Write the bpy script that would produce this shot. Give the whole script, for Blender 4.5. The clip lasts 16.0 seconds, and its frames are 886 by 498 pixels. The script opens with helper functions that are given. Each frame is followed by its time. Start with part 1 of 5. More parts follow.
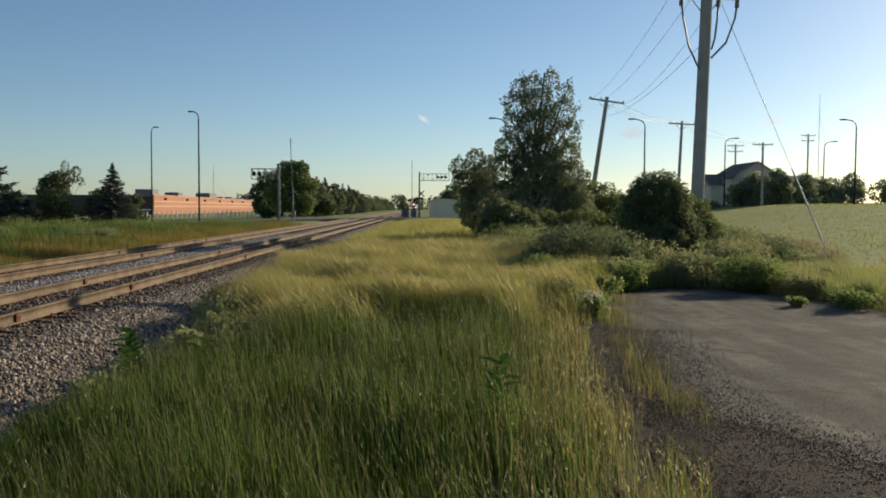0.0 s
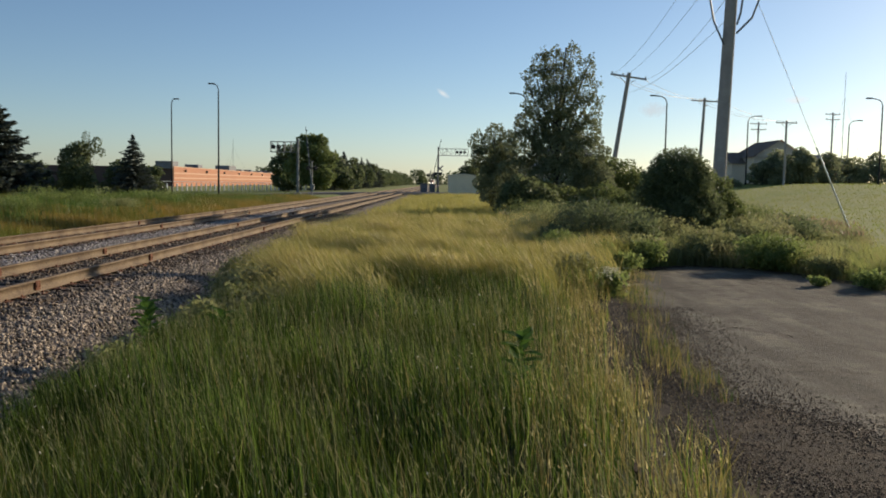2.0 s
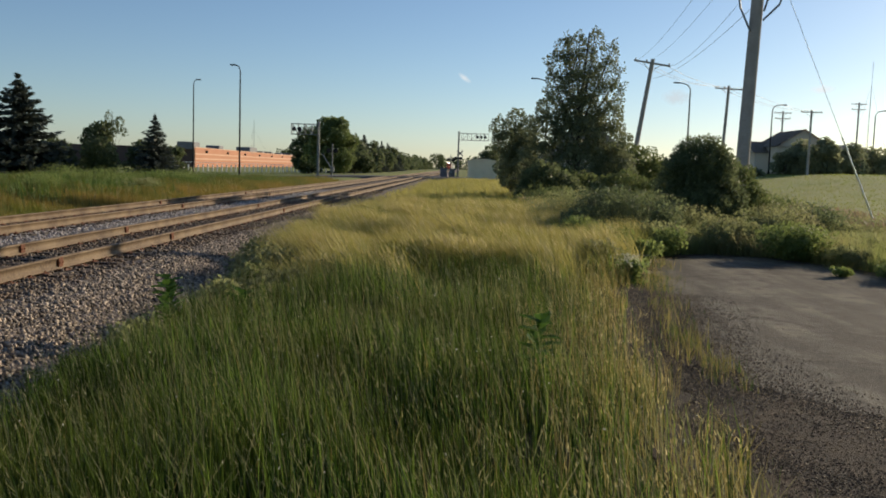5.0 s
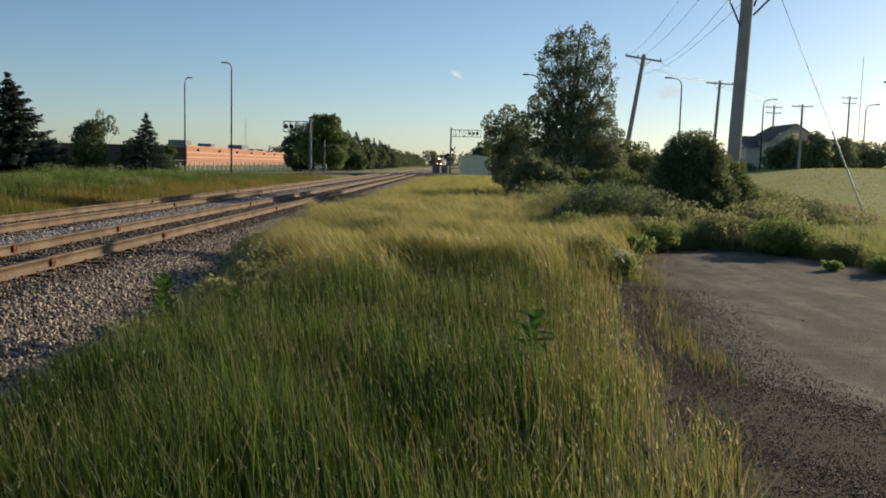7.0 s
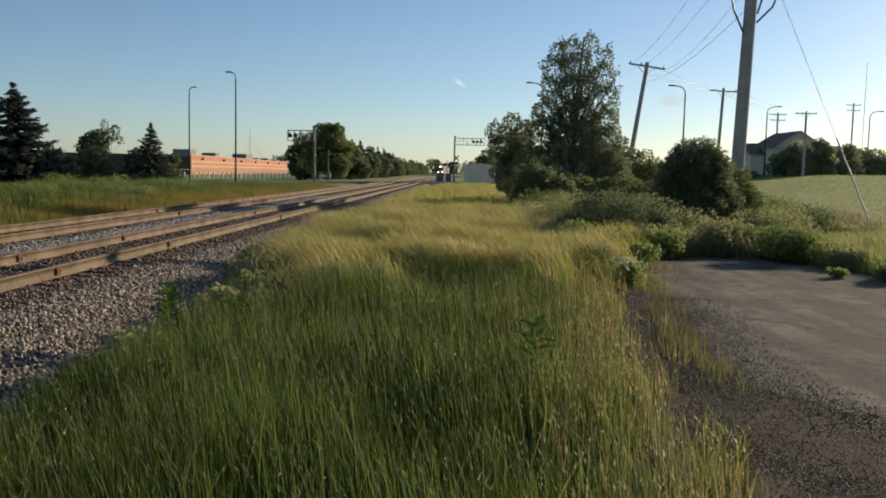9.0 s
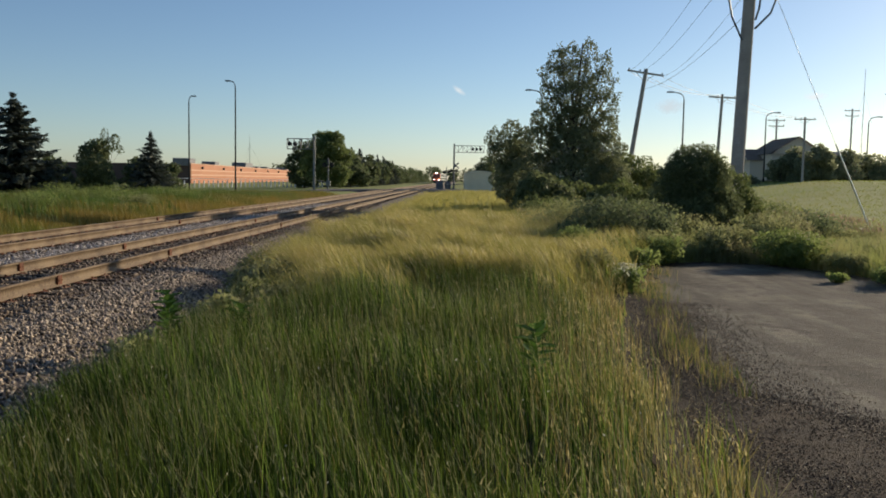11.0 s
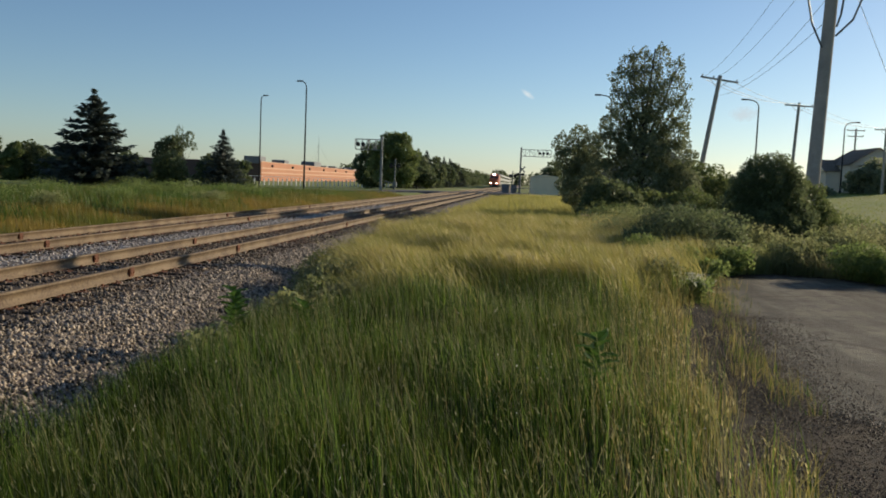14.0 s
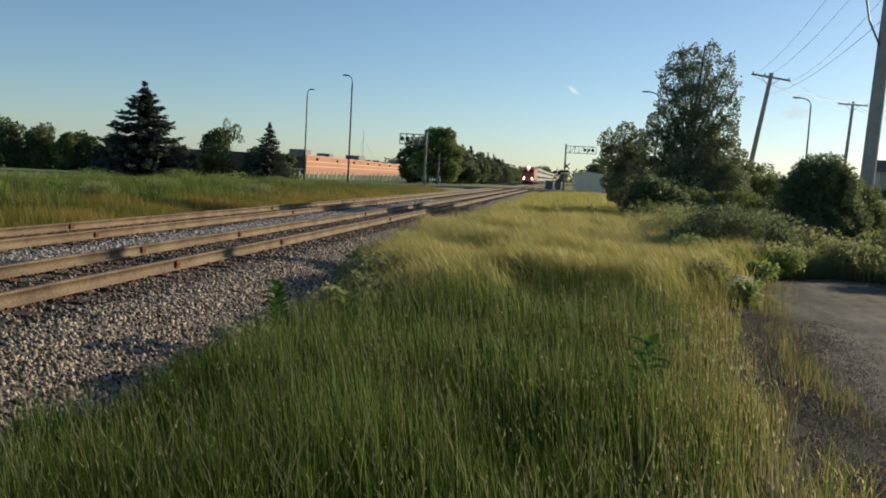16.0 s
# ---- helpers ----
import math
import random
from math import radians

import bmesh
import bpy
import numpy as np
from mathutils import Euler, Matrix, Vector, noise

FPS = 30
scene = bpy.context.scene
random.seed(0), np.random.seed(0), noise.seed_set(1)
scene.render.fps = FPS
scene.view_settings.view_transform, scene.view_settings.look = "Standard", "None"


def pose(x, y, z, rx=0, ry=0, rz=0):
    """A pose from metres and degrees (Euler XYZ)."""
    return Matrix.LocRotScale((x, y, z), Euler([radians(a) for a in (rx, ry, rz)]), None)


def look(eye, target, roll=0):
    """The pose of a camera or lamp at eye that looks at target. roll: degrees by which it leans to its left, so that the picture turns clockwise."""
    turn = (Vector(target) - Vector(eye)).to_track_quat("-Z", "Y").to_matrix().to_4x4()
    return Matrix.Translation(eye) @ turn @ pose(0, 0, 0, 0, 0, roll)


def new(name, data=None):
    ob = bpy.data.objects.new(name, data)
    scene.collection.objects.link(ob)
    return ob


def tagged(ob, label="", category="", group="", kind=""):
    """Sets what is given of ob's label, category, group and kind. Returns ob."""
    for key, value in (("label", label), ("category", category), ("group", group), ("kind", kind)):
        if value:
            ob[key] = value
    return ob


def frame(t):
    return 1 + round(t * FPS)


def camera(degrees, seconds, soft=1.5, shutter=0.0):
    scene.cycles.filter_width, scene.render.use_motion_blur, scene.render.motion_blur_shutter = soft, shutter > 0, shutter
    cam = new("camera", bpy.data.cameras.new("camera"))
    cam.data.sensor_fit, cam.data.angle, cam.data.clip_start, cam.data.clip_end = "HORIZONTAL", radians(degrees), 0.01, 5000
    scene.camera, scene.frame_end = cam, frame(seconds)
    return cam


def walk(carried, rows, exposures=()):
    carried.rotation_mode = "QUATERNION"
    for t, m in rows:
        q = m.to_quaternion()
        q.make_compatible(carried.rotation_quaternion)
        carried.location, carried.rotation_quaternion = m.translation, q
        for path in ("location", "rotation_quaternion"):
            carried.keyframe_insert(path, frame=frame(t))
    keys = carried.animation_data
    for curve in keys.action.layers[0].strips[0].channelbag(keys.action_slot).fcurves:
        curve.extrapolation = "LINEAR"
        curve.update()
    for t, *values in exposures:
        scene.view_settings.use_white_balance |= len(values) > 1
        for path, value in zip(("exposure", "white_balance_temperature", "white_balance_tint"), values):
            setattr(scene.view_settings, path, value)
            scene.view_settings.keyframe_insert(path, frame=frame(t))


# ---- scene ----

# ======== camera and its path ========
cam = camera(54.2, 16.0, soft=1.85)
H0 = 1.6 / 1.4
PATH = [
    (0.0, 0.025, -0.081, 1.437, -1.10, -2.72, -0.25),
    (0.5, 0.036, -0.063, 1.429, -0.58, -1.54, 0.95),
    (1.0, 0.036, -0.055, 1.410, 0.23, -1.99, -0.09),
    (1.5, 0.044, -0.029, 1.417, -0.15, -3.00, -0.17),
    (2.0, 0.021, -0.011, 1.414, 0.13, -4.36, -0.95),
    (2.5, 0.021, -0.013, 1.408, 0.78, -4.63, -1.67),
    (3.0, -0.003, -0.012, 1.410, 0.85, -5.04, -2.23),
    (3.5, -0.000, -0.000, 1.400, 1.45, -5.39, -2.20),
    (4.0, 0.000, 0.001, 1.395, 1.45, -5.39, -2.04),
    (6.5, 0.011, -0.002, 1.400, 1.32, -5.49, -1.43),
    (7.0, 0.011, -0.034, 1.404, 0.94, -5.61, -1.44),
    (7.5, 0.013, -0.041, 1.405, 0.87, -5.34, -1.37),
    (8.0, 0.014, -0.033, 1.404, 1.01, -5.40, -1.32),
    (8.5, 0.010, -0.024, 1.401, 1.08, -5.17, -1.30),
    (9.0, 0.004, -0.032, 1.402, 1.19, -5.07, -1.25),
    (11.5, -0.002, -0.055, 1.391, 1.12, -4.52, -0.71),
    (12.0, 0.000, -0.034, 1.388, 1.07, -4.94, -0.38),
    (12.5, -0.016, -0.037, 1.368, 1.08, -5.04, -0.57),
    (13.0, -0.041, 0.008, 1.396, 3.46, -5.41, -1.23),
    (13.5, 0.007, 0.011, 1.407, 5.18, -5.03, -1.48),
    (14.0, -0.002, -0.023, 1.396, 5.51, -4.51, -2.34),
    (14.5, -0.022, -0.002, 1.400, 7.40, -4.65, -2.45),
    (15.0, -0.013, 0.026, 1.411, 6.23, -3.99, -1.29),
    (15.5, -0.058, 0.069, 1.403, 7.17, -4.47, -3.77),
    (16.0, -0.031, 0.048, 1.416, 8.38, -4.96, -3.11),
]
walk(cam, [(t, pose(x * H0, y * H0, z * H0, 90 + p, r, w)) for t, x, y, z, w, p, r in PATH],
     exposures=[(0.0, 0.12, 6600, 6.5), (2.0, 0.15, 6600, 9.5), (12.5, 0.17, 6600, 9.5), (13.5, 0.17, 6550, 8), (14.5, 0.06, 6450, 6.5), (15.0, 0.13, 6450, 6.5), (15.5, -0.06, 6400, 6), (16.0, 0.25, 6450, 6)])

# ======== world and sun ========
SUN_AZ, SUN_EL = 47.2, 17.0          # azimuth clockwise from the track's direction
world = bpy.data.worlds.new("sky")
scene.world = world
world.use_nodes = True
wt = world.node_tree
sky = wt.nodes.new("ShaderNodeTexSky")
sky.sky_type, sky.sun_disc = "NISHITA", False
sky.sun_elevation, sky.sun_rotation = radians(SUN_EL), radians(SUN_AZ)
sky.air_density, sky.dust_density, sky.ozone_density = 0.85, 0.38, 3.1
wt.nodes["Background"].inputs["Strength"].default_value = 0.1
wt.links.new(sky.outputs[0], wt.nodes["Background"].inputs["Color"])
sun_data = bpy.data.lights.new("sun", "SUN")
sun_data.energy, sun_data.angle, sun_data.color = 4.4, radians(0.6), (1.0, 0.84, 0.62)
sun = new("sun", sun_data)
sun.matrix_world = look((math.sin(radians(SUN_AZ)) * 50, math.cos(radians(SUN_AZ)) * 50, math.tan(radians(SUN_EL)) * 50), (0, 0, 0))


# ======== materials ========
def mat(name, c1, c2=None, scale=8.0, fine=60.0, rough=0.8, metal=0.0, bump=0.3, bump_scale=None, rnd=0.0, emit=0.0, spec=0.3, con=0.35):
    """A surface with colour variation at two scales and a fine relief, in metres."""
    m = bpy.data.materials.new(name)
    m.use_nodes = True
    n, l = m.node_tree.nodes, m.node_tree.links
    p = n["Principled BSDF"]
    c2 = c2 or tuple(v * 0.7 for v in c1)
    tc = n.new("ShaderNodeTexCoord")
    a, b = n.new("ShaderNodeTexNoise"), n.new("ShaderNodeTexNoise")
    a.inputs["Scale"].default_value, b.inputs["Scale"].default_value = scale, fine
    a.inputs["Detail"].default_value, b.inputs["Detail"].default_value = 5, 4
    l.new(tc.outputs["Object"], a.inputs["Vector"]), l.new(tc.outputs["Object"], b.inputs["Vector"])
    add = n.new("ShaderNodeMath")
    add.operation = "ADD"
    l.new(a.outputs["Fac"], add.inputs[0]), l.new(b.outputs["Fac"], add.inputs[1])
    last = add
    if rnd:
        info, mul = n.new("ShaderNodeObjectInfo"), n.new("ShaderNodeMath")
        mul.operation = "MULTIPLY_ADD"
        mul.inputs[1].default_value = rnd
        l.new(info.outputs["Random"], mul.inputs[0]), l.new(add.outputs[0], mul.inputs[2])
        last = mul
    ramp = n.new("ShaderNodeMapRange")
    ramp.inputs[1].default_value, ramp.inputs[2].default_value = 1.0 - con, 1.0 + con + rnd
    l.new(last.outputs[0], ramp.inputs[0])
    mix = n.new("ShaderNodeMixRGB")
    mix.inputs[1].default_value, mix.inputs[2].default_value = (*c1, 1), (*c2, 1)
    l.new(ramp.outputs[0], mix.inputs[0])
    l.new(mix.outputs[0], p.inputs["Base Color"])
    p.inputs["Roughness"].default_value, p.inputs["Metallic"].default_value = rough, metal
    p.inputs["Specular IOR Level"].default_value = spec
    if bump:
        bn = n.new("ShaderNodeBump")
        bn.inputs["Strength"].default_value, bn.inputs["Distance"].default_value = bump, 0.02
        l.new((b if bump_scale is None else a).outputs["Fac"], bn.inputs["Height"])
        l.new(bn.outputs[0], p.inputs["Normal"])
    if emit:
        p.inputs["Emission Color"].default_value = (*c1, 1)
        p.inputs["Emission Strength"].default_value = emit
    return m


def leaf_mat(name, c1, c2, trans=0.35, tcol=None, patch=0.0, c3=None, skew=1.0):
    """Leaves and blades: each island takes a tone between c1 and c2 and lets light through; c3 comes in large patches."""
    m = bpy.data.materials.new(name)
    m.use_nodes = True
    n, l = m.node_tree.nodes, m.node_tree.links
    p, out = n["Principled BSDF"], n["Material Output"]
    geo = n.new("ShaderNodeNewGeometry")
    mix = n.new("ShaderNodeMixRGB")
    mix.inputs[1].default_value, mix.inputs[2].default_value = (*c1, 1), (*c2, 1)
    pw = n.new("ShaderNodeMath")
    pw.operation = "POWER"
    pw.inputs[1].default_value = skew
    l.new(geo.outputs["Random Per Island"], pw.inputs[0]), l.new(pw.outputs[0], mix.inputs[0])
    col = mix
    if c3:
        tc, no, mr = n.new("ShaderNodeTexCoord"), n.new("ShaderNodeTexNoise"), n.new("ShaderNodeMapRange")
        no.inputs["Scale"].default_value, no.inputs["Detail"].default_value = patch, 3
        mr.inputs[1].default_value, mr.inputs[2].default_value = 0.42, 0.66
        l.new(tc.outputs["Object"], no.inputs["Vector"]), l.new(no.outputs["Fac"], mr.inputs[0])
        col = n.new("ShaderNodeMixRGB")
        col.inputs[2].default_value = (*c3, 1)
        l.new(mr.outputs[0], col.inputs[0]), l.new(mix.outputs[0], col.inputs[1])
    l.new(col.outputs[0], p.inputs["Base Color"])
    p.inputs["Roughness"].default_value, p.inputs["Specular IOR Level"].default_value = 0.55, 0.25
    tr = n.new("ShaderNodeBsdfTranslucent")
    if tcol:
        tm = n.new("ShaderNodeMixRGB")
        tm.blend_type = "MULTIPLY"
        tm.inputs[0].default_value, tm.inputs[2].default_value = 1.0, (*tcol, 1)
        l.new(col.outputs[0], tm.inputs[1]), l.new(tm.outputs[0], tr.inputs["Color"])
    else:
        l.new(col.outputs[0], tr.inputs["Color"])
    ms = n.new("ShaderNodeMixShader")
    ms.inputs[0].default_value = trans
    l.new(p.outputs[0], ms.inputs[1]), l.new(tr.outputs[0], ms.inputs[2]), l.new(ms.outputs[0], out.inputs["Surface"])
    return m


def asphalt_mat():
    """Old asphalt: pale worn aggregate, darker bands along the way, blotches and speckle."""
    m = mat("old_asphalt", (0.215, 0.185, 0.135), (0.085, 0.073, 0.053), 0.9, 90, 0.92, bump=0.8, con=0.16)
    n, l = m.node_tree.nodes, m.node_tree.links
    p, tc = n["Principled BSDF"], n["Texture Coordinate"]
    base = p.inputs["Base Color"].links[0].from_socket

    def layer(last, tex, lo, hi, colour, amount):
        mr, mul, mx = n.new("ShaderNodeMapRange"), n.new("ShaderNodeMath"), n.new("ShaderNodeMixRGB")
        mr.inputs[1].default_value, mr.inputs[2].default_value = lo, hi
        mul.operation, mul.inputs[1].default_value = "MULTIPLY", amount
        mx.inputs[2].default_value = (*colour, 1)
        l.new(tex, mr.inputs[0]), l.new(mr.outputs[0], mul.inputs[0]), l.new(mul.outputs[0], mx.inputs[0]), l.new(last, mx.inputs[1])
        return mx.outputs[0]

    mp, band = n.new("ShaderNodeMapping"), n.new("ShaderNodeTexNoise")
    mp.inputs["Rotation"].default_value, mp.inputs["Scale"].default_value = (0, 0, radians(14)), (2.6, 0.32, 1)
    band.inputs["Scale"].default_value, band.inputs["Detail"].default_value = 1.0, 6
    l.new(tc.outputs["Object"], mp.inputs["Vector"]), l.new(mp.outputs[0], band.inputs["Vector"])
    base = layer(base, band.outputs["Fac"], 0.44, 0.62, (0.05, 0.042, 0.031), 0.65)
    mp2, rut = n.new("ShaderNodeMapping"), n.new("ShaderNodeTexNoise")
    mp2.inputs["Rotation"].default_value, mp2.inputs["Scale"].default_value = (0, 0, radians(-12)), (2.6, 7.0, 1)
    rut.inputs["Scale"].default_value, rut.inputs["Detail"].default_value = 1.0, 5
    l.new(tc.outputs["Object"], mp2.inputs["Vector"]), l.new(mp2.outputs[0], rut.inputs["Vector"])
    base = layer(base, rut.outputs["Fac"], 0.5, 0.64, (0.06, 0.05, 0.037), 0.18)
    blot = n.new("ShaderNodeTexNoise")
    blot.inputs["Scale"].default_value, blot.inputs["Detail"].default_value = 4.5, 7
    l.new(tc.outputs["Object"], blot.inputs["Vector"])
    base = layer(base, blot.outputs["Fac"], 0.5, 0.66, (0.055, 0.046, 0.034), 0.7)
    sp = n.new("ShaderNodeTexVoronoi")
    sp.inputs["Scale"].default_value = 28
    l.new(tc.outputs["Object"], sp.inputs["Vector"])
    base = layer(base, sp.outputs["Distance"], 0.22, 0.10, (0.30, 0.27, 0.21), 0.5)
    l.new(base, p.inputs["Base Color"])
    return m


M = dict(
    ground=mat("meadow_soil", (0.16, 0.195, 0.045), (0.25, 0.255, 0.07), 0.35, 14, 0.95, bump=0.6),
    # thatch tone darkened further to paint in the shade between near blades
    shaded_thatch=mat("grass_thatch_with_shade", (0.028, 0.032, 0.012), (0.06, 0.054, 0.022), 2.0, 30, 0.95, bump=0.6),
    ballast=mat("ballast_bed", (0.20, 0.165, 0.14), (0.09, 0.072, 0.06), 3, 28, 0.95, bump=1.0),
    stone=leaf_mat("ballast_stone", (0.055, 0.043, 0.032), (0.53, 0.43, 0.325), 0.0),
    stone_brown=leaf_mat("rusty_ballast_stone", (0.05, 0.038, 0.026), (0.40, 0.32, 0.235), 0.0, None, 0.5, (0.17, 0.11, 0.07), 1.5),
    stone_grey=leaf_mat("grey_ballast_stone", (0.20, 0.18, 0.165), (0.58, 0.52, 0.47), 0.0),
    dirt_stone=leaf_mat("dark_gravel_stone", (0.022, 0.015, 0.009), (0.24, 0.175, 0.11), 0.0, None, 0.0, None, 3.5),
    dirt=mat("gravelly_dirt", (0.018, 0.012, 0.007), (0.075, 0.052, 0.031), 2.6, 75, 0.95, bump=1.0, con=0.2),
    asphalt=asphalt_mat(),
    road=mat("road_asphalt", (0.16, 0.155, 0.15), (0.11, 0.105, 0.10), 0.5, 30, 0.9, bump=0.3),
    tie=mat("creosoted_timber", (0.10, 0.075, 0.055), (0.045, 0.035, 0.028), 6, 50, 0.9, bump=0.6, rnd=0.5),
    rail=mat("dusty_rail_steel", (0.23, 0.165, 0.098), (0.095, 0.062, 0.038), 1.2, 40, 0.75, 0.1, bump=0.25, con=0.2),
    rust=mat("rusty_steel", (0.20, 0.075, 0.035), (0.09, 0.04, 0.025), 9, 60, 0.85, 0.1, bump=0.4),
    pole=mat("weathered_pole_wood", (0.46, 0.41, 0.36), (0.30, 0.265, 0.23), 2.5, 30, 0.9, bump=0.5),
    galv=mat("galvanised_steel", (0.24, 0.245, 0.245), (0.16, 0.165, 0.165), 3, 40, 0.6, 0.3, bump=0.1),
    dark=mat("dark_bronze_paint", (0.035, 0.033, 0.03), (0.022, 0.021, 0.02), 4, 40, 0.75, 0.0, bump=0.1, spec=0.15),
    black=mat("black_paint", (0.015, 0.015, 0.016), (0.022, 0.022, 0.022), 5, 40, 0.6, bump=0.1),
    white=mat("white_paint", (0.75, 0.75, 0.73), (0.62, 0.62, 0.60), 4, 40, 0.6, bump=0.1),
    hut=mat("pale_hut_metal", (0.86, 0.74, 0.54), (0.72, 0.61, 0.44), 1.2, 30, 0.5, 0.2, bump=0.1),
    wire=mat("line_wire", (0.10, 0.10, 0.10), (0.16, 0.16, 0.16), 2, 20, 0.5, 0.6, bump=0),
    insul=mat("porcelain", (0.12, 0.10, 0.09), (0.2, 0.18, 0.17), 8, 40, 0.3, bump=0),
    guard=mat("bright_guy_guard", (0.92, 0.91, 0.88), (0.85, 0.84, 0.80), 5, 40, 0.3, 0.85, bump=0.05),
    brick=mat("orange_brick", (0.50, 0.245, 0.15), (0.42, 0.20, 0.122), 0.12, 3, 0.9, bump=0.2),
    # end wall: browner brick, its shade put into the colour as well
    shade_brick=mat("shaded_brown_brick", (0.13, 0.085, 0.07), (0.09, 0.06, 0.05), 0.12, 3, 0.9, bump=0.2),
    band=mat("pale_brick_band", (0.64, 0.43, 0.31), (0.55, 0.36, 0.255), 0.2, 3, 0.9, bump=0.2),
    roofkit=mat("rooftop_unit_metal", (0.22, 0.22, 0.23), (0.15, 0.15, 0.16), 0.8, 6, 0.6, 0.3, bump=0.1),
    siding=mat("beige_siding", (0.72, 0.62, 0.49), (0.63, 0.54, 0.42), 0.5, 6, 0.8, bump=0.2),
    shingle=mat("brown_shingles", (0.44, 0.36, 0.29), (0.32, 0.26, 0.21), 1.0, 9, 0.95, bump=0.4),
    glass=mat("dark_window_glass", (0.03, 0.035, 0.04), (0.05, 0.055, 0.06), 1, 5, 0.08, bump=0, spec=0.6),
    steelcar=mat("stainless_car_side", (0.30, 0.31, 0.29), (0.22, 0.23, 0.215), 0.5, 8, 0.5, 0.5, bump=0.1),
    locored=mat("red_orange_loco_paint", (0.42, 0.13, 0.075), (0.33, 0.10, 0.06), 0.7, 10, 0.45, bump=0.05),
    locodark=mat("loco_dark_grey", (0.05, 0.05, 0.055), (0.035, 0.035, 0.04), 0.7, 10, 0.6, bump=0.05),
    lamp=mat("train_headlight", (1.0, 0.93, 0.78), (1.0, 0.93, 0.78), 1, 1, 0.5, bump=0, emit=24.0),
    bark=mat("tree_bark", (0.10, 0.08, 0.065), (0.06, 0.048, 0.04), 5, 40, 0.95, bump=0.7),
)
L = dict(
    grass=leaf_mat("green_grass_blade", (0.014, 0.04, 0.005), (0.29, 0.42, 0.07), 0.45, None, 0.7, (0.08, 0.105, 0.016), 3.0),
    gold=leaf_mat("golden_grass_blade", (0.30, 0.27, 0.07), (0.60, 0.51, 0.18), 0.52, None, 0.45, (0.23, 0.24, 0.048)),
    seed=leaf_mat("grass_seed_head", (0.44, 0.36, 0.13), (0.66, 0.56, 0.28), 0.5),
    dry=leaf_mat("dry_grass_blade", (0.25, 0.20, 0.065), (0.49, 0.39, 0.155), 0.5, None, 0.8, (0.19, 0.18, 0.05)),
    bank=leaf_mat("bank_grass_blade", (0.035, 0.084, 0.012), (0.132, 0.205, 0.035), 0.45, None, 0.22, (0.135, 0.125, 0.028)),
    ochre=leaf_mat("ochre_bank_grass", (0.22, 0.15, 0.032), (0.38, 0.265, 0.058), 0.45, None, 0.3, (0.15, 0.165, 0.03)),
    mown=leaf_mat("mown_grass_blade", (0.20, 0.26, 0.048), (0.30, 0.34, 0.072), 0.5, None, 0.1, (0.28, 0.285, 0.068)),
    weed=leaf_mat("broad_weed_leaf", (0.15, 0.205, 0.06), (0.27, 0.32, 0.105), 0.66),
    front=leaf_mat("olive_weed_blade", (0.20, 0.24, 0.075), (0.36, 0.39, 0.13), 0.66, None, 0.9, (0.34, 0.30, 0.14)),
    broad=leaf_mat("broad_green_leaf", (0.05, 0.115, 0.02), (0.13, 0.22, 0.045), 0.45),
    weed_dull=leaf_mat("dull_weed_leaf", (0.21, 0.24, 0.10), (0.33, 0.35, 0.155), 0.66, None, 0.5, (0.30, 0.265, 0.14)),
    pale=leaf_mat("pale_weed_leaf", (0.20, 0.21, 0.085), (0.36, 0.34, 0.17), 0.5),
    brown=leaf_mat("brown_weed_head", (0.23, 0.175, 0.11), (0.36, 0.28, 0.18), 0.45),
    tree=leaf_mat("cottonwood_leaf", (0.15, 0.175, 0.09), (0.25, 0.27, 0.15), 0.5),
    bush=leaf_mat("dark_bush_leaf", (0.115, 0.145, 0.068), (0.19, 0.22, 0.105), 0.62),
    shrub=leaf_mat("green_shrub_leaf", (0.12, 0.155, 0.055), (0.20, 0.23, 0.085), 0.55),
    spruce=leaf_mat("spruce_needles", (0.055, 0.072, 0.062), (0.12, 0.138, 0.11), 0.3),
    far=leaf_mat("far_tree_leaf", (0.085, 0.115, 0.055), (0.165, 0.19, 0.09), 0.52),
    # leaf tones lifted to paint in the haze over the far gardens
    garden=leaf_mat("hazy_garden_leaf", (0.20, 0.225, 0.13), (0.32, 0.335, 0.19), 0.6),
    # brighter copy of the far leaf, with sunlight put into its colour
    lit=leaf_mat("sunlit_tree_leaf", (0.13, 0.175, 0.06), (0.22, 0.26, 0.10), 0.5),
    flower=leaf_mat("small_pale_flower", (0.55, 0.53, 0.42), (0.75, 0.73, 0.62), 0.4),
)


# ======== building helpers ========
def mesh_of(name, verts, faces, material, smooth=False):
    me = bpy.data.meshes.new(name)
    verts, faces = np.asarray(verts, dtype=np.float32), np.asarray(faces, dtype=np.int32)
    k = faces.shape[1]
    me.vertices.add(len(verts)), me.loops.add(faces.size), me.polygons.add(len(faces))
    me.vertices.foreach_set("co", verts.ravel())
    me.loops.foreach_set("vertex_index", faces.ravel())
    me.polygons.foreach_set("loop_start", np.arange(0, faces.size, k, dtype=np.int32))
    me.polygons.foreach_set("loop_total", np.full(len(faces), k, dtype=np.int32))
    if smooth:
        me.polygons.foreach_set("use_smooth", np.ones(len(faces), dtype=bool))
    me.update(calc_edges=True)
    me.validate()
    me.materials.append(material)
    return me


def thing(name, x=0, y=0, z=0, rz=0, label="", category="", group="", kind=""):
    ob = new(name)
    ob.matrix_world = pose(x, y, z, 0, 0, rz)
    return tagged(ob, label, category, group, kind)


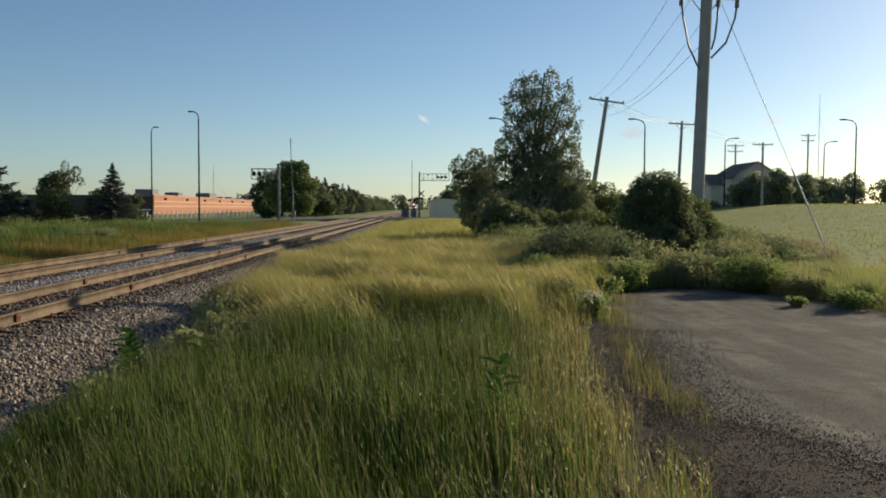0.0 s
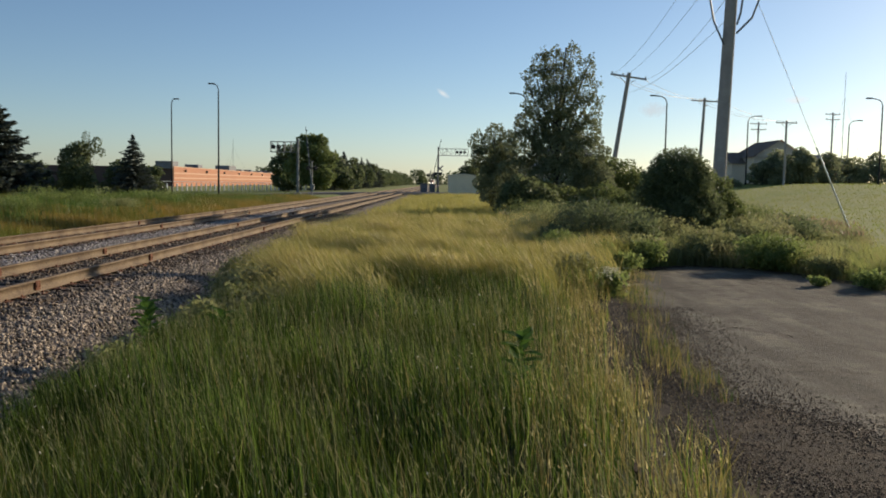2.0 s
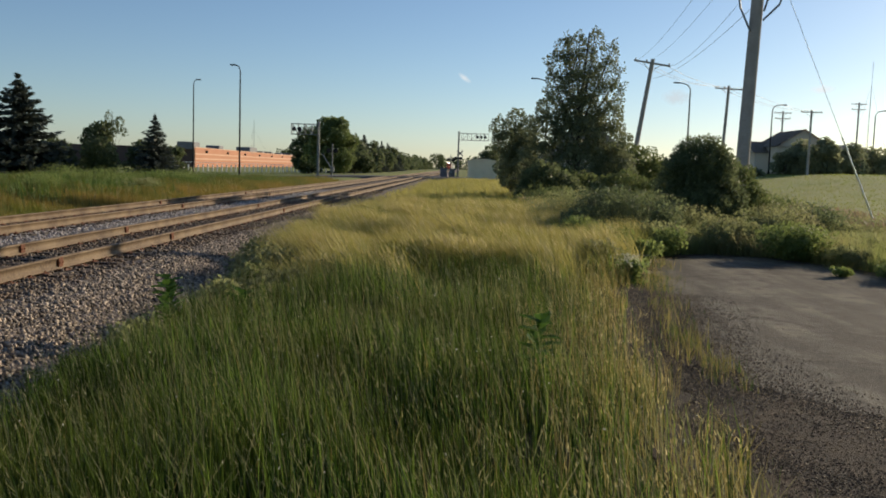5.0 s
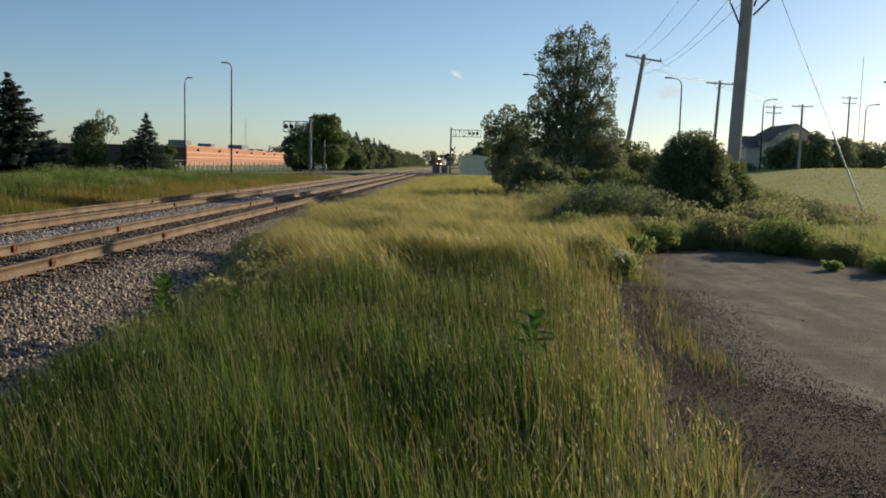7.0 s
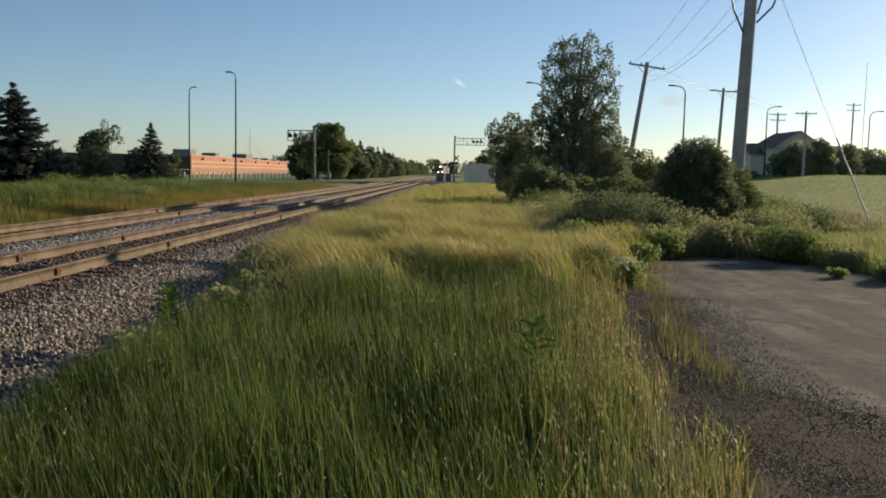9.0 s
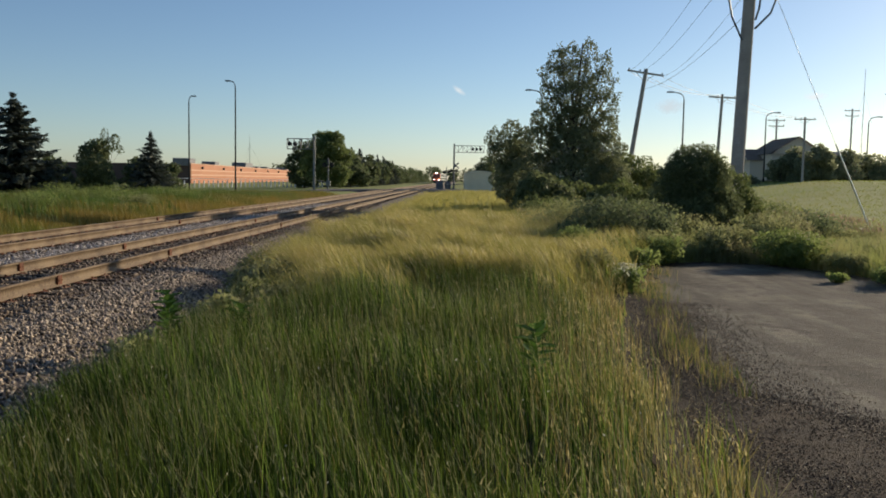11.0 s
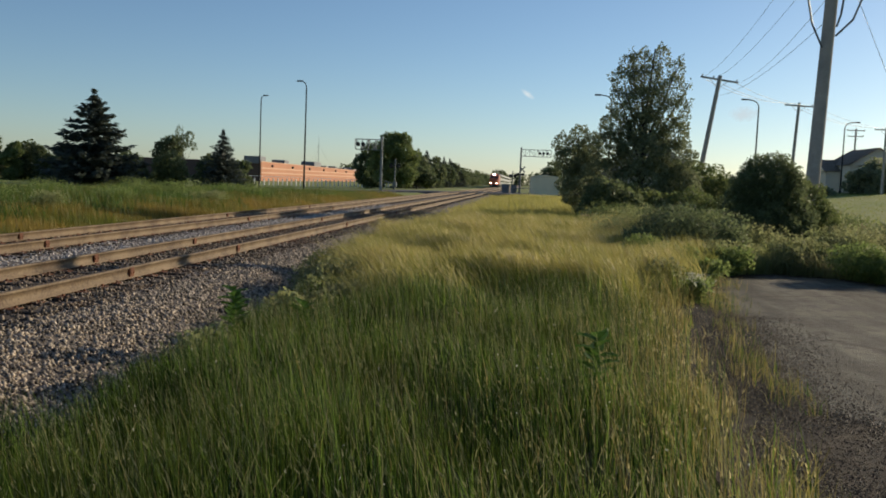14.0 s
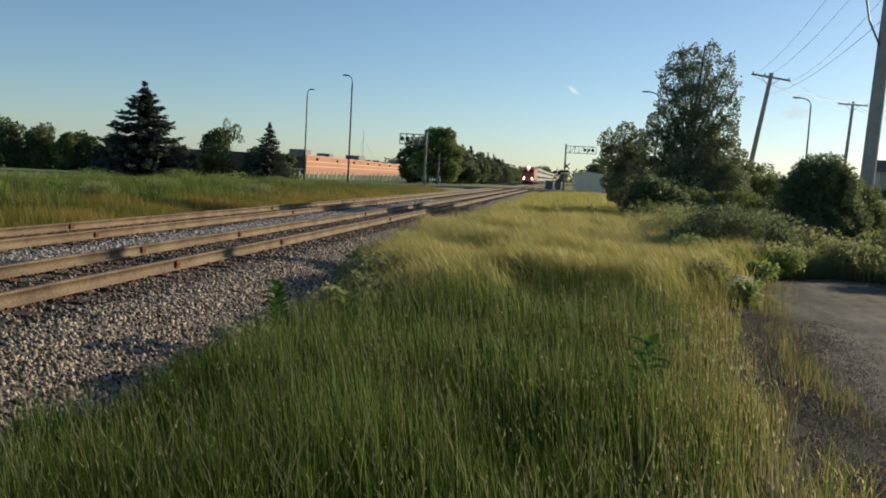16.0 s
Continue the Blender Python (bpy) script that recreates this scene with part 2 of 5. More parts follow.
def part(name, bm, material, parent, label=""):
    """Links a bmesh, or a ready mesh, as one mesh object under its thing or part."""
    if isinstance(bm, bmesh.types.BMesh):
        me = bpy.data.meshes.new(name)
        bm.to_mesh(me)
        bm.free()
        me.materials.append(material)
    else:
        me = bm
    ob = new(name, me)
    ob.parent = parent
    return tagged(ob, label)


def box(bm, x, y, z, sx, sy, sz, m=None, bevel=0.0):
    """A block centred at x, y, z with its full sizes."""
    mm = (m or Matrix()) @ Matrix.Translation((x, y, z)) @ Matrix.Diagonal((sx, sy, sz, 1))
    r = bmesh.ops.create_cube(bm, size=1.0, matrix=mm)
    if bevel:
        es = list({e for v in r["verts"] for e in v.link_edges})
        bmesh.ops.bevel(bm, geom=es, offset=bevel, segments=1, affect="EDGES")
    return bm


def tube(bm, a, b, r1, r2=None, seg=8):
    """A round bar from a to b."""
    a, b = Vector(a), Vector(b)
    d = b - a
    m = Matrix.Translation((a + b) / 2) @ d.to_track_quat("Z", "Y").to_matrix().to_4x4()
    bmesh.ops.create_cone(bm, cap_ends=True, segments=seg, radius1=r1, radius2=r1 if r2 is None else r2, depth=d.length, matrix=m)
    return bm


def pipe(bm, pts, r, seg=6):
    for a, b in zip(pts, pts[1:]):
        tube(bm, a, b, r, r, seg)
    return bm


def B():
    return bmesh.new()


def extrude_profile(name, prof, y0, y1, material, steps=1):
    """A bar with the closed outline prof (x, z) along y."""
    n, ys = len(prof), np.linspace(y0, y1, steps + 1)
    v = [(x, y, z) for y in ys for x, z in prof]
    f = [(s * n + i, s * n + (i + 1) % n, (s + 1) * n + (i + 1) % n, (s + 1) * n + i) for s in range(steps) for i in range(n)]
    return mesh_of(name, v, f, material)


rng = np.random.default_rng(7)


# ======== ground ========
def gz(x, y):
    """The ground's height."""
    x, y = np.asarray(x, dtype=float), np.asarray(y, dtype=float)
    right = np.interp(x, [-13.8, -13.2, -4.2, -3.4, -2.0, 0, 2, 10, 20, 45, 90, 200], [-0.6, -0.7, -0.68, -0.6, -0.46, -0.37, -0.345, -0.345, -0.1, 0.7, 1.3, 1.3])
    bank = np.interp(x, [-60, -34, -26, -20, -17, -13.8], [-1.1, -0.45, 0.0, 0.05, -0.1, -0.6])
    flat = np.interp(x, [-60, -30, -16, -13.8], [-1.0, -0.6, -0.3, -0.6])
    k = np.clip((y - 62) / 34, 0, 1)
    left = bank * (1 - k) + flat * k
    sx, sy = np.clip((x - 14) / 36, 0, 1), np.clip((y - 35) / 75, 0, 1)
    right = right + 1.55 * sx * sx * (3 - 2 * sx) * sy * sy * (3 - 2 * sy)
    near = np.where(x < -13.8, left, right)
    lump = 0.05 * np.sin(x * 1.3 + 0.6 * y) * np.sin(y * 0.9 - 0.3 * x) * np.clip((x + 3.2) / 2, 0, 1) * np.clip((1.2 - x) / 1, 0, 1)
    return near + lump


def axis(stops):
    out = []
    for (a, b, n) in stops:
        out += list(np.linspace(a, b, n, endpoint=False))
    return np.array(out + [stops[-1][1]])


def build_ground():
    xs = axis([(-2500, -300, 8), (-300, -60, 12), (-60, -14, 24), (-14, 12, 80), (12, 60, 40), (60, 300, 12), (300, 2500, 8)])
    ys = axis([(-400, -20, 8), (-20, 40, 90), (40, 200, 60), (200, 600, 20), (600, 4500, 10)])
    X, Y = np.meshgrid(xs, ys)
    Z = gz(X, Y)
    nx = len(xs)
    v = np.stack([X.ravel(), Y.ravel(), Z.ravel()], 1)
    i = (np.arange(len(ys) - 1)[:, None] * nx + np.arange(nx - 1)[None, :]).ravel()
    f = np.stack([i, i + 1, i + nx + 1, i + nx], 1)
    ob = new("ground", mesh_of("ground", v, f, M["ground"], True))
    # second slot: near ground with the gap shade in its colour
    ob.data.materials.append(M["shaded_thatch"])
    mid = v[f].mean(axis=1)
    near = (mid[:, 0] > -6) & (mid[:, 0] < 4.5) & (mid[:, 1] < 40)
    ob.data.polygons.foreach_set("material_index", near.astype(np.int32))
    tagged(ob, "grassy meadow ground beside the railway", "ground", kind="structure")


def build_ballast():
    prof = [(-14.2, -0.85), (-13.0, -0.26), (-12.4, -0.228), (-9.6, -0.228), (-9.1, -0.25), (-8.5, -0.228), (-5.6, -0.228), (-5.15, -0.28), (-3.75, -0.72)]
    ys = axis([(-30, 60, 180), (60, 900, 60)])
    xs = np.array([p[0] for p in prof])
    xx = np.unique(np.concatenate([xs, np.linspace(-14.2, -3.75, 60)]))
    X, Y = np.meshgrid(xx, ys)
    Z = np.interp(X, xs, [p[1] for p in prof]) + 0.018 * np.sin(X * 7 + Y * 3) * np.sin(Y * 5 - X * 2)
    nx = len(xx)
    v = np.stack([X.ravel(), Y.ravel(), Z.ravel()], 1)
    i = (np.arange(len(ys) - 1)[:, None] * nx + np.arange(nx - 1)[None, :]).ravel()
    bed = tagged(new("ballast_bed", mesh_of("ballast_bed", v, np.stack([i, i + 1, i + nx + 1, i + nx], 1), M["ballast"])),
                 "crushed grey stone ballast under the two tracks", "ballast", kind="structure")
    return xs, [p[1] for p in prof]


OCT = np.array([(1, 0, 0), (-1, 0, 0), (0, 1, 0), (0, -1, 0), (0, 0, 1), (0, 0, -1)], dtype=float)
OCTF = np.array([(0, 2, 4), (2, 1, 4), (1, 3, 4), (3, 0, 4), (2, 0, 5), (1, 2, 5), (3, 1, 5), (0, 3, 5)])


def stones(name, P, size, material, label):
    """Loose broken stones at the points P."""
    n = len(P)
    s = rng.uniform(0.6, 1.25, (n, 1, 3)) * size * rng.uniform(0.7, 1.3, (n, 1, 1))
    o = OCT[None] * s + rng.normal(0, size * 0.22, (n, 6, 3))
    a = rng.uniform(0, 6.28, n)
    c, d = np.cos(a)[:, None], np.sin(a)[:, None]
    t = rng.uniform(-0.8, 0.8, n)[:, None]
    y1, z1 = o[..., 1] * np.cos(t) - o[..., 2] * np.sin(t), o[..., 1] * np.sin(t) + o[..., 2] * np.cos(t)
    q = np.stack([o[..., 0] * c - y1 * d, o[..., 0] * d + y1 * c, z1], -1) + P[:, None]
    f = OCTF[None] + (np.arange(n) * 6)[:, None, None]
    return tagged(new(name, mesh_of(name, q.reshape(-1, 3), f.reshape(-1, 3), material)), label, "gravel", kind="stuff")


# ======== grass ========
def blades(P, height, width, lean, wind=(-0.25, -0.1), segs=2, clumps=1.0, swing=0.5):
    """Bent tapering blades rooted at P: vertices and quads."""
    n = len(P)
    x, y = P[:, 0] * clumps, P[:, 1] * clumps
    clump = 0.5 + 0.25 * np.sin(x * 2.3 + 1.7 * np.sin(y * 0.9)) + 0.25 * np.sin(y * 1.9 + 2.1 * np.sin(x * 1.3 + 0.4))
    h = height * rng.uniform(0.5, 1.15, n) * (0.98 - 0.5 * swing + swing * clump)
    a = rng.uniform(0, 6.283, n)
    w = width * rng.uniform(0.7, 1.3, n)
    la = rng.uniform(0, 6.283, n)
    lm = np.abs(rng.normal(0, lean, n)) * h
    dx, dy = np.cos(la) * lm + wind[0] * h, np.sin(la) * lm + wind[1] * h
    wx, wy = np.cos(a) * w / 2, np.sin(a) * w / 2
    rows = []
    for s in range(segs + 1):
        t = s / segs
        k = 1.0 - 0.85 * t ** 1.5
        cx, cy, cz = P[:, 0] + dx * t * t, P[:, 1] + dy * t * t, P[:, 2] + h * t * (1 - 0.12 * t)
        rows.append(np.stack([np.stack([cx - wx * k, cy - wy * k, cz], 1), np.stack([cx + wx * k, cy + wy * k, cz], 1)], 1))
    v = np.stack(rows, 1).reshape(n, -1, 3)
    nv = 2 * (segs + 1)
    q = np.array([(2 * s, 2 * s + 1, 2 * s + 3, 2 * s + 2) for s in range(segs)])
    f = q[None] + (np.arange(n) * nv)[:, None, None]
    return v.reshape(-1, 3), f.reshape(-1, 4)


def stuff_grass(name, P, height, width, lean, material, label, wind=(-0.25, -0.1), segs=2, clumps=1.0, swing=0.5):
    v, f = blades(P, height, width, lean, wind, segs, clumps, swing)
    return tagged(new(name, mesh_of(name, v, f, material)), label, "grass", kind="stuff")


def scatter(n, x0, x1, y0, y1, keep=None, power=1.0):
    """Root points; power above 1 thickens them towards y0."""
    x = rng.uniform(x0, x1, n)
    y = y0 + (y1 - y0) * rng.uniform(0, 1, n) ** power
    if keep is not None:
        k = keep(x, y)
        x, y = x[k], y[k]
    return np.stack([x, y, gz(x, y)], 1)


def toe(y):
    """Where the ballast ends and the grass begins."""
    return np.interp(y, [0, 8, 12, 17, 28, 60, 140], [-3.5, -3.45, -3.4, -3.8, -4.6, -5.0, -5.2]) + 0.18 * np.sin(y * 2.1) + 0.12 * np.sin(y * 5.3)


def edge(y):
    """Where the grass ends and the gravel of the pavement begins."""
    return np.interp(y, [0, 5, 7, 10, 15, 20], [1.5, 1.62, 1.7, 1.95, 2.7, 4.4]) + 0.15 * np.sin(y * 2.7) + 0.1 * np.sin(y * 6.1)


# ======== trees ========
def leaf_cards(C, size, droop=0.0, squash=1.0):
    """Small folded leaf sprays at the points C."""
    n = len(C)
    u = rng.normal(size=(n, 3))
    u /= np.linalg.norm(u, axis=1)[:, None]
    u[:, 2] -= droop
    w = np.cross(u, rng.normal(size=(n, 3)))
    w /= np.linalg.norm(w, axis=1)[:, None]
    s = size * rng.uniform(0.6, 1.4, (n, 1))
    u, w = u * s, w * s * 0.55 * squash
    v = np.stack([C - u, C + w - u * 0.1, C + u, C - w + u * 0.1], 1)
    return v.reshape(-1, 3), np.arange(4 * n).reshape(-1, 4)


def blob_points(n, lobes, shell=0.55):
    """Points in the outer shells of the lobes (x, y, z, rx, rz)."""
    lobes = np.asarray(lobes, dtype=float)
    wgt = lobes[:, 3] ** 2 * lobes[:, 4]
    k = rng.choice(len(lobes), n, p=wgt / wgt.sum())
    d = rng.normal(size=(n, 3))
    d /= np.linalg.norm(d, axis=1)[:, None]
    r = (shell + (1 - shell) * rng.uniform(0, 1, n) ** 0.7) * (1 + 0.16 * np.sin(d[:, 0] * 7 + k) * np.sin(d[:, 2] * 6 + 2 * k))
    return lobes[k, :3] + d * r[:, None] * np.stack([lobes[k, 3], lobes[k, 3], lobes[k, 4]], 1)


def tree(x, y, lobes, n, size, material, label, trunk=0.15, category="tree", base=None, limbs=True):
    z0 = float(gz(x, y)) if base is None else base
    t = thing("tree" if category == "tree" else "bush", x, y, z0, label=label, category=category)
    v, f = leaf_cards(blob_points(n, lobes), size)
    part("crown", mesh_of("crown", v, f, material), material, t)
    bm = B()
    top = max(l[2] for l in lobes)
    tube(bm, (0, 0, -0.1), (0, 0, top * 0.55), trunk, trunk * 0.6, 8)
    tube(bm, (0, 0, top * 0.55), (lobes[0][0] * 0.5, lobes[0][1] * 0.5, top), trunk * 0.6, trunk * 0.2, 6)
    if limbs:
        for l in lobes:
            tube(bm, (0, 0, min(l[2], top) * 0.45), (l[0], l[1], l[2]), trunk * 0.4, trunk * 0.1, 5)
    part("trunk", bm, M["bark"], t)
    return t


def random_lobes(w, h, n, low=0.15, top=0.8):
    """Lobes that fill a crown of width w and height h, slimmer at the top."""
    out = []
    for i in range(n):
        z = h * (low + (1 - low) * (i + 0.5) / n * 0.92)
        k = (z / h)
        r = w / 2 * (1 - top * max(0, k - 0.35))
        a = rng.uniform(0, 6.28)
        q = r * rng.uniform(0.15, 0.6)
        lr = r * rng.uniform(0.4, 0.62)
        out.append((q * math.cos(a), q * math.sin(a), min(z, h - lr * 0.8), lr, lr * rng.uniform(0.7, 1.0)))
    return out


def spruce(x, y, h, w, label, n_lvl=22):
    """A spruce: whorls of boughs, each a fan of flat needle sprays that droops and lifts at its tip."""
    t = thing("spruce_tree", x, y, float(gz(x, y)), label=label, category="tree")
    V = []
    for lv in range(n_lvl):
        k = lv / (n_lvl - 1)
        z = h * (0.05 + 0.93 * k)
        r = w / 2 * (1 - k) ** 0.85 + 0.12
        nb = int(9 + 8 * (1 - k))
        for b in range(nb):
            a = 6.283 * b / nb + rng.uniform(-0.25, 0.25) + lv
            rr = r * rng.uniform(0.72, 1.22)
            m = max(6, int(19 * rr))
            s = np.linspace(0.08, 1, m) + rng.normal(0, 0.02, m)
            out, side = np.array([math.cos(a), math.sin(a), 0]), np.array([-math.sin(a), math.cos(a), 0])
            C = out * (rr * s)[:, None] + side * rng.normal(0, 0.10 + 0.07 * rr * (1.05 - s), m)[:, None]
            C[:, 2] = z + rng.uniform(-0.5, 0.5) * h / n_lvl - 0.30 * rr * s + 0.24 * rr * s ** 3 + rng.normal(0, 0.10, m)
            ln = rng.uniform(0.16, 0.34, m)[:, None] * (0.6 + 0.05 * w)
            u = (out + side * rng.normal(0, 0.45, m)[:, None] + np.array([0, 0, 1]) * rng.normal(-0.12, 0.22, m)[:, None]) * ln
            v = (side + out * rng.normal(0, 0.3, m)[:, None] + np.array([0, 0, 1]) * rng.normal(-0.1, 0.5, m)[:, None]) * ln * 0.42
            V.append(np.stack([C - u, C + v - u * 0.2, C + u * 1.1, C - v - u * 0.2], 1))
    V = np.concatenate(V).reshape(-1, 3)
    part("crown", mesh_of("crown", V, np.arange(len(V)).reshape(-1, 4), L["spruce"]), L["spruce"], t)
    part("trunk", tube(B(), (0, 0, -0.1), (0, 0, h), 0.17, 0.02, 8), M["bark"], t)
    return t


# ======== railway ========
RAIL = [(-0.075, -0.185), (0.075, -0.185), (0.075, -0.172), (0.012, -0.15), (0.012, -0.045), (0.037, -0.038), (0.037, -0.008), (0.028, 0.0), (-0.028, 0.0), (-0.037, -0.008), (-0.037, -0.038), (-0.012, -0.045), (-0.012, -0.15), (-0.075, -0.172)]


def build_track(xc, joints, label):
    t = thing("railway_track", xc, 0, 0, label=label, category="railway track", kind="structure")
    for s, js in zip((0.7535, -0.7535), joints):
        r = part("rail", extrude_profile("rail", [(x + s, z) for x, z in RAIL], -30, 900, M["rail"], 200), M["rail"], t, "dusty tan steel rail")
        for j in js:
            bm = B()
            for e in (-0.028, 0.028):
                box(bm, s + e, j, -0.09, 0.045, 0.15, 0.15, bevel=0.006)
            for k in (-0.05, 0.05):
                tube(bm, (s - 0.06, j + k, -0.095), (s + 0.06, j + k, -0.095), 0.016, None, 6)
            part("joint_bar", bm, M["rust"], r, "rusty bolted joint bar")
    return t


def build_ties(track, y0, y1, step=0.56):
    bm = box(B(), 0, 0, 0, 2.6, 0.23, 0.17, bevel=0.012)
    me = bpy.data.meshes.new("tie")
    bm.to_mesh(me)
    bm.free()
    me.materials.append(M["tie"])
    pm = bpy.data.meshes.new("tie_plate")
    bm = B()
    for s in (0.7535, -0.7535):
        box(bm, s, 0, 0.088, 0.34, 0.19, 0.018)
        for e in (-0.1, 0.1):
            box(bm, s + e, 0.05, 0.105, 0.03, 0.03, 0.03)
    bm.to_mesh(pm)
    bm.free()
    pm.materials.append(M["rust"])
    y = y0
    while y < y1:
        ob = new("tie", me)
        ob.parent = track
        ob.matrix_basis = pose(rng.uniform(-0.05, 0.05), y + rng.uniform(-0.03, 0.03), -0.285 + rng.uniform(-0.012, 0.006), 0, 0, rng.uniform(-1.5, 1.5))
        pl = new("tie_plate", pm)
        pl.parent = ob
        y += step
    bm = B()
    for k in range(360):
        box(bm, 0, y + k * step, -0.285, 2.6, 0.23, 0.17)
    tagged(part("far_ties", bm, M["tie"], track), kind="stuff")


# ======== poles, lamps, signals ========
def crossarm(t, z, length, name="crossarm", dirx=1.0, both=True, brace=True):
    bm = box(B(), 0, 0, z, length, 0.11, 0.13, bevel=0.01)
    arm = part(name, bm, M["pole"], t)
    if brace:
        for s in (-1, 1):
            part("brace", tube(B(), (s * length * 0.24, 0.07, z - 0.05), (0, 0.12, z - 0.65), 0.02, None, 5), M["galv"], t)
    for s in (-0.46, -0.16, 0.46) if both else (-0.46, 0.46):
        bm = tube(B(), (s * length, 0, z + 0.05), (s * length, 0, z + 0.2), 0.03, 0.03, 6)
        tube(bm, (s * length, 0, z + 0.13), (s * length, 0, z + 0.19), 0.07, 0.05, 8)
        part("insulator", bm, M["insul"], arm)
    return arm


def utility_pole(x, y, h, lean_x, lean_y, r, arm, rz, label, arms=1):
    z0 = float(gz(x, y))
    t = new("utility_pole")
    t.matrix_world = pose(x, y, z0, lean_y, lean_x, rz)
    tagged(t, label, "utility pole", "line of utility poles")
    part("pole", tube(B(), (0, 0, -0.3), (0, 0, h), r, r * 0.72, 14), M["pole"], t)
    for k in range(arms):
        crossarm(t, h - 0.3 - 0.9 * k, arm * (1 - 0.1 * k), both=(k == 0))
    return t


def street_lamp(x, y, h, arm, label, reach=1.5):
    """A bent-arm lamp; arm is +1 or -1 along x."""
    t = thing("street_lamp", x, y, float(gz(x, y)), label=label, category="street lamp", group="street lamps along the road")
    bm = tube(B(), (0, 0, -0.1), (0, 0, h - 0.9), 0.115, 0.075, 10)
    part("pole", bm, M["dark"], t)
    pts = [(0, 0, h - 0.95)] + [(arm * reach * (1 - math.cos(a)) * 0.55, 0, h - 0.95 + 0.85 * math.sin(a)) for a in np.linspace(0.2, 1.5, 6)] + [(arm * reach * 0.9, 0, h)]
    part("arm", pipe(B(), pts, 0.06, 6), M["dark"], t)
    bm = box(B(), arm * (reach + 0.12), 0, h - 0.02, 0.75, 0.34, 0.16, bevel=0.05)
    part("lamp_head", bm, M["dark"], t)
    part("base_plate", tube(B(), (0, 0, -0.05), (0, 0, 0.35), 0.2, 0.16, 10), M["dark"], t)
    return t


def crossing_signal(x, y, h, arm, label, lights, rz=0, buck=True):
    """A cantilever crossing signal: mast, truss arm with lights, crossbuck, bell, gate mechanism."""
    t = thing("crossing_signal", x, y, float(gz(x, y)) + 0.1, rz, label, "crossing signal", "crossing signals")
    part("mast", tube(B(), (0, 0, -0.2), (0, 0, h), 0.17, 0.15, 12), M["galv"], t)
    part("base", box(B(), 0, 0, 0.1, 0.7, 0.7, 0.5, bevel=0.04), M["galv"], t)
    s, ln, z1, z2 = (1 if arm > 0 else -1), abs(arm), h - 0.35, h - 1.6
    bm = B()
    for dy in (-0.28, 0.28):
        tube(bm, (0, dy, z1), (s * ln, dy, z1), 0.045, None, 6)
        tube(bm, (0, dy, z2), (s * ln, dy, z2), 0.045, None, 6)
    n = max(3, int(ln / 0.75))
    for k in range(n + 1):
        xx = s * ln * k / n
        for dy in (-0.28, 0.28):
            tube(bm, (xx, dy, z1), (xx, dy, z2), 0.04, None, 5)
            if k:
                tube(bm, (s * ln * (k - 1) / n, dy, z1 if k % 2 else z2), (xx, dy, z2 if k % 2 else z1), 0.025, None, 5)
        tube(bm, (xx, -0.28, z1), (xx, 0.28, z1), 0.03, None, 5)
        tube(bm, (xx, -0.28, z2), (xx, 0.28, z2), 0.03, None, 5)
    part("truss_arm", bm, M["galv"], t)
    for lx in lights:
        bm = tube(B(), (lx, -0.34, z2 + 0.62), (lx, -0.40, z2 + 0.62), 0.27, None, 16)
        tube(bm, (lx, -0.40, z2 + 0.62), (lx, -0.65, z2 + 0.62), 0.17, None, 12)
        part("signal_light", bm, M["black"], t, "black round backplate and hood")
    for zz in ((h * 0.53,) if buck else ()):
        for a in (45, -45):
            m = pose(0.35, -0.25, zz, 0, a, 0)
            part("crossbuck", box(B(), 0, 0, 0, 1.5, 0.03, 0.22, m), M["roofkit"], t, "grey back of a crossbuck blade")
        bm = B()
        box(bm, 0, -0.25, zz - 0.95, 1.1, 0.12, 0.12)
        for lx in (-0.5, 0.5):
            tube(bm, (lx, -0.28, zz - 0.95), (lx, -0.36, zz - 0.95), 0.3, None, 14)
            tube(bm, (lx, -0.36, zz - 0.95), (lx, -0.6, zz - 0.95), 0.15, None, 10)
        part("flasher_pair", bm, M["black"], t)
    return t


def gate_post(x, y, length, heading, label, flash=3.4):
    """A crossing gate: post, drive box, flashers and an arm that swings down towards heading (x, y)."""
    t = thing("crossing_gate", x, y, float(gz(x, y)) + 0.1, label=label, category="crossing gate", group="crossing gates")
    part("mast", tube(B(), (0, 0, -0.2), (0, 0, flash + 0.9), 0.08, 0.07, 8), M["galv"], t)
    part("drive_box", box(B(), 0, 0.1, 1.1, 0.5, 0.5, 0.7, bevel=0.04), M["galv"], t)
    arm = part("gate_arm", tube(B(), (0, 0, -0.8), (0, 0, length), 0.075, 0.045, 6), M["galv"], t, "long thin gate arm")
    arm.matrix_basis = pose(0, 0, 1.1)
    for k in range(3):
        part("arm_light", tube(B(), (0.05, -0.12, length * (0.45 + 0.25 * k)), (0.05, 0.12, length * (0.45 + 0.25 * k)), 0.07, None, 8), M["black"], arm)
    bar = part("flasher_bar", box(B(), 0, -0.1, flash, 1.0, 0.1, 0.1), M["black"], t)
    for lx in (-0.45, 0.45):
        bm = tube(B(), (lx, -0.12, flash), (lx, -0.2, flash), 0.3, None, 12)
        tube(bm, (lx, -0.2, flash), (lx, -0.45, flash), 0.16, None, 10)
        part("flasher", bm, M["black"], bar)
    return arm, Vector((-heading[1], heading[0], 0)).normalized()


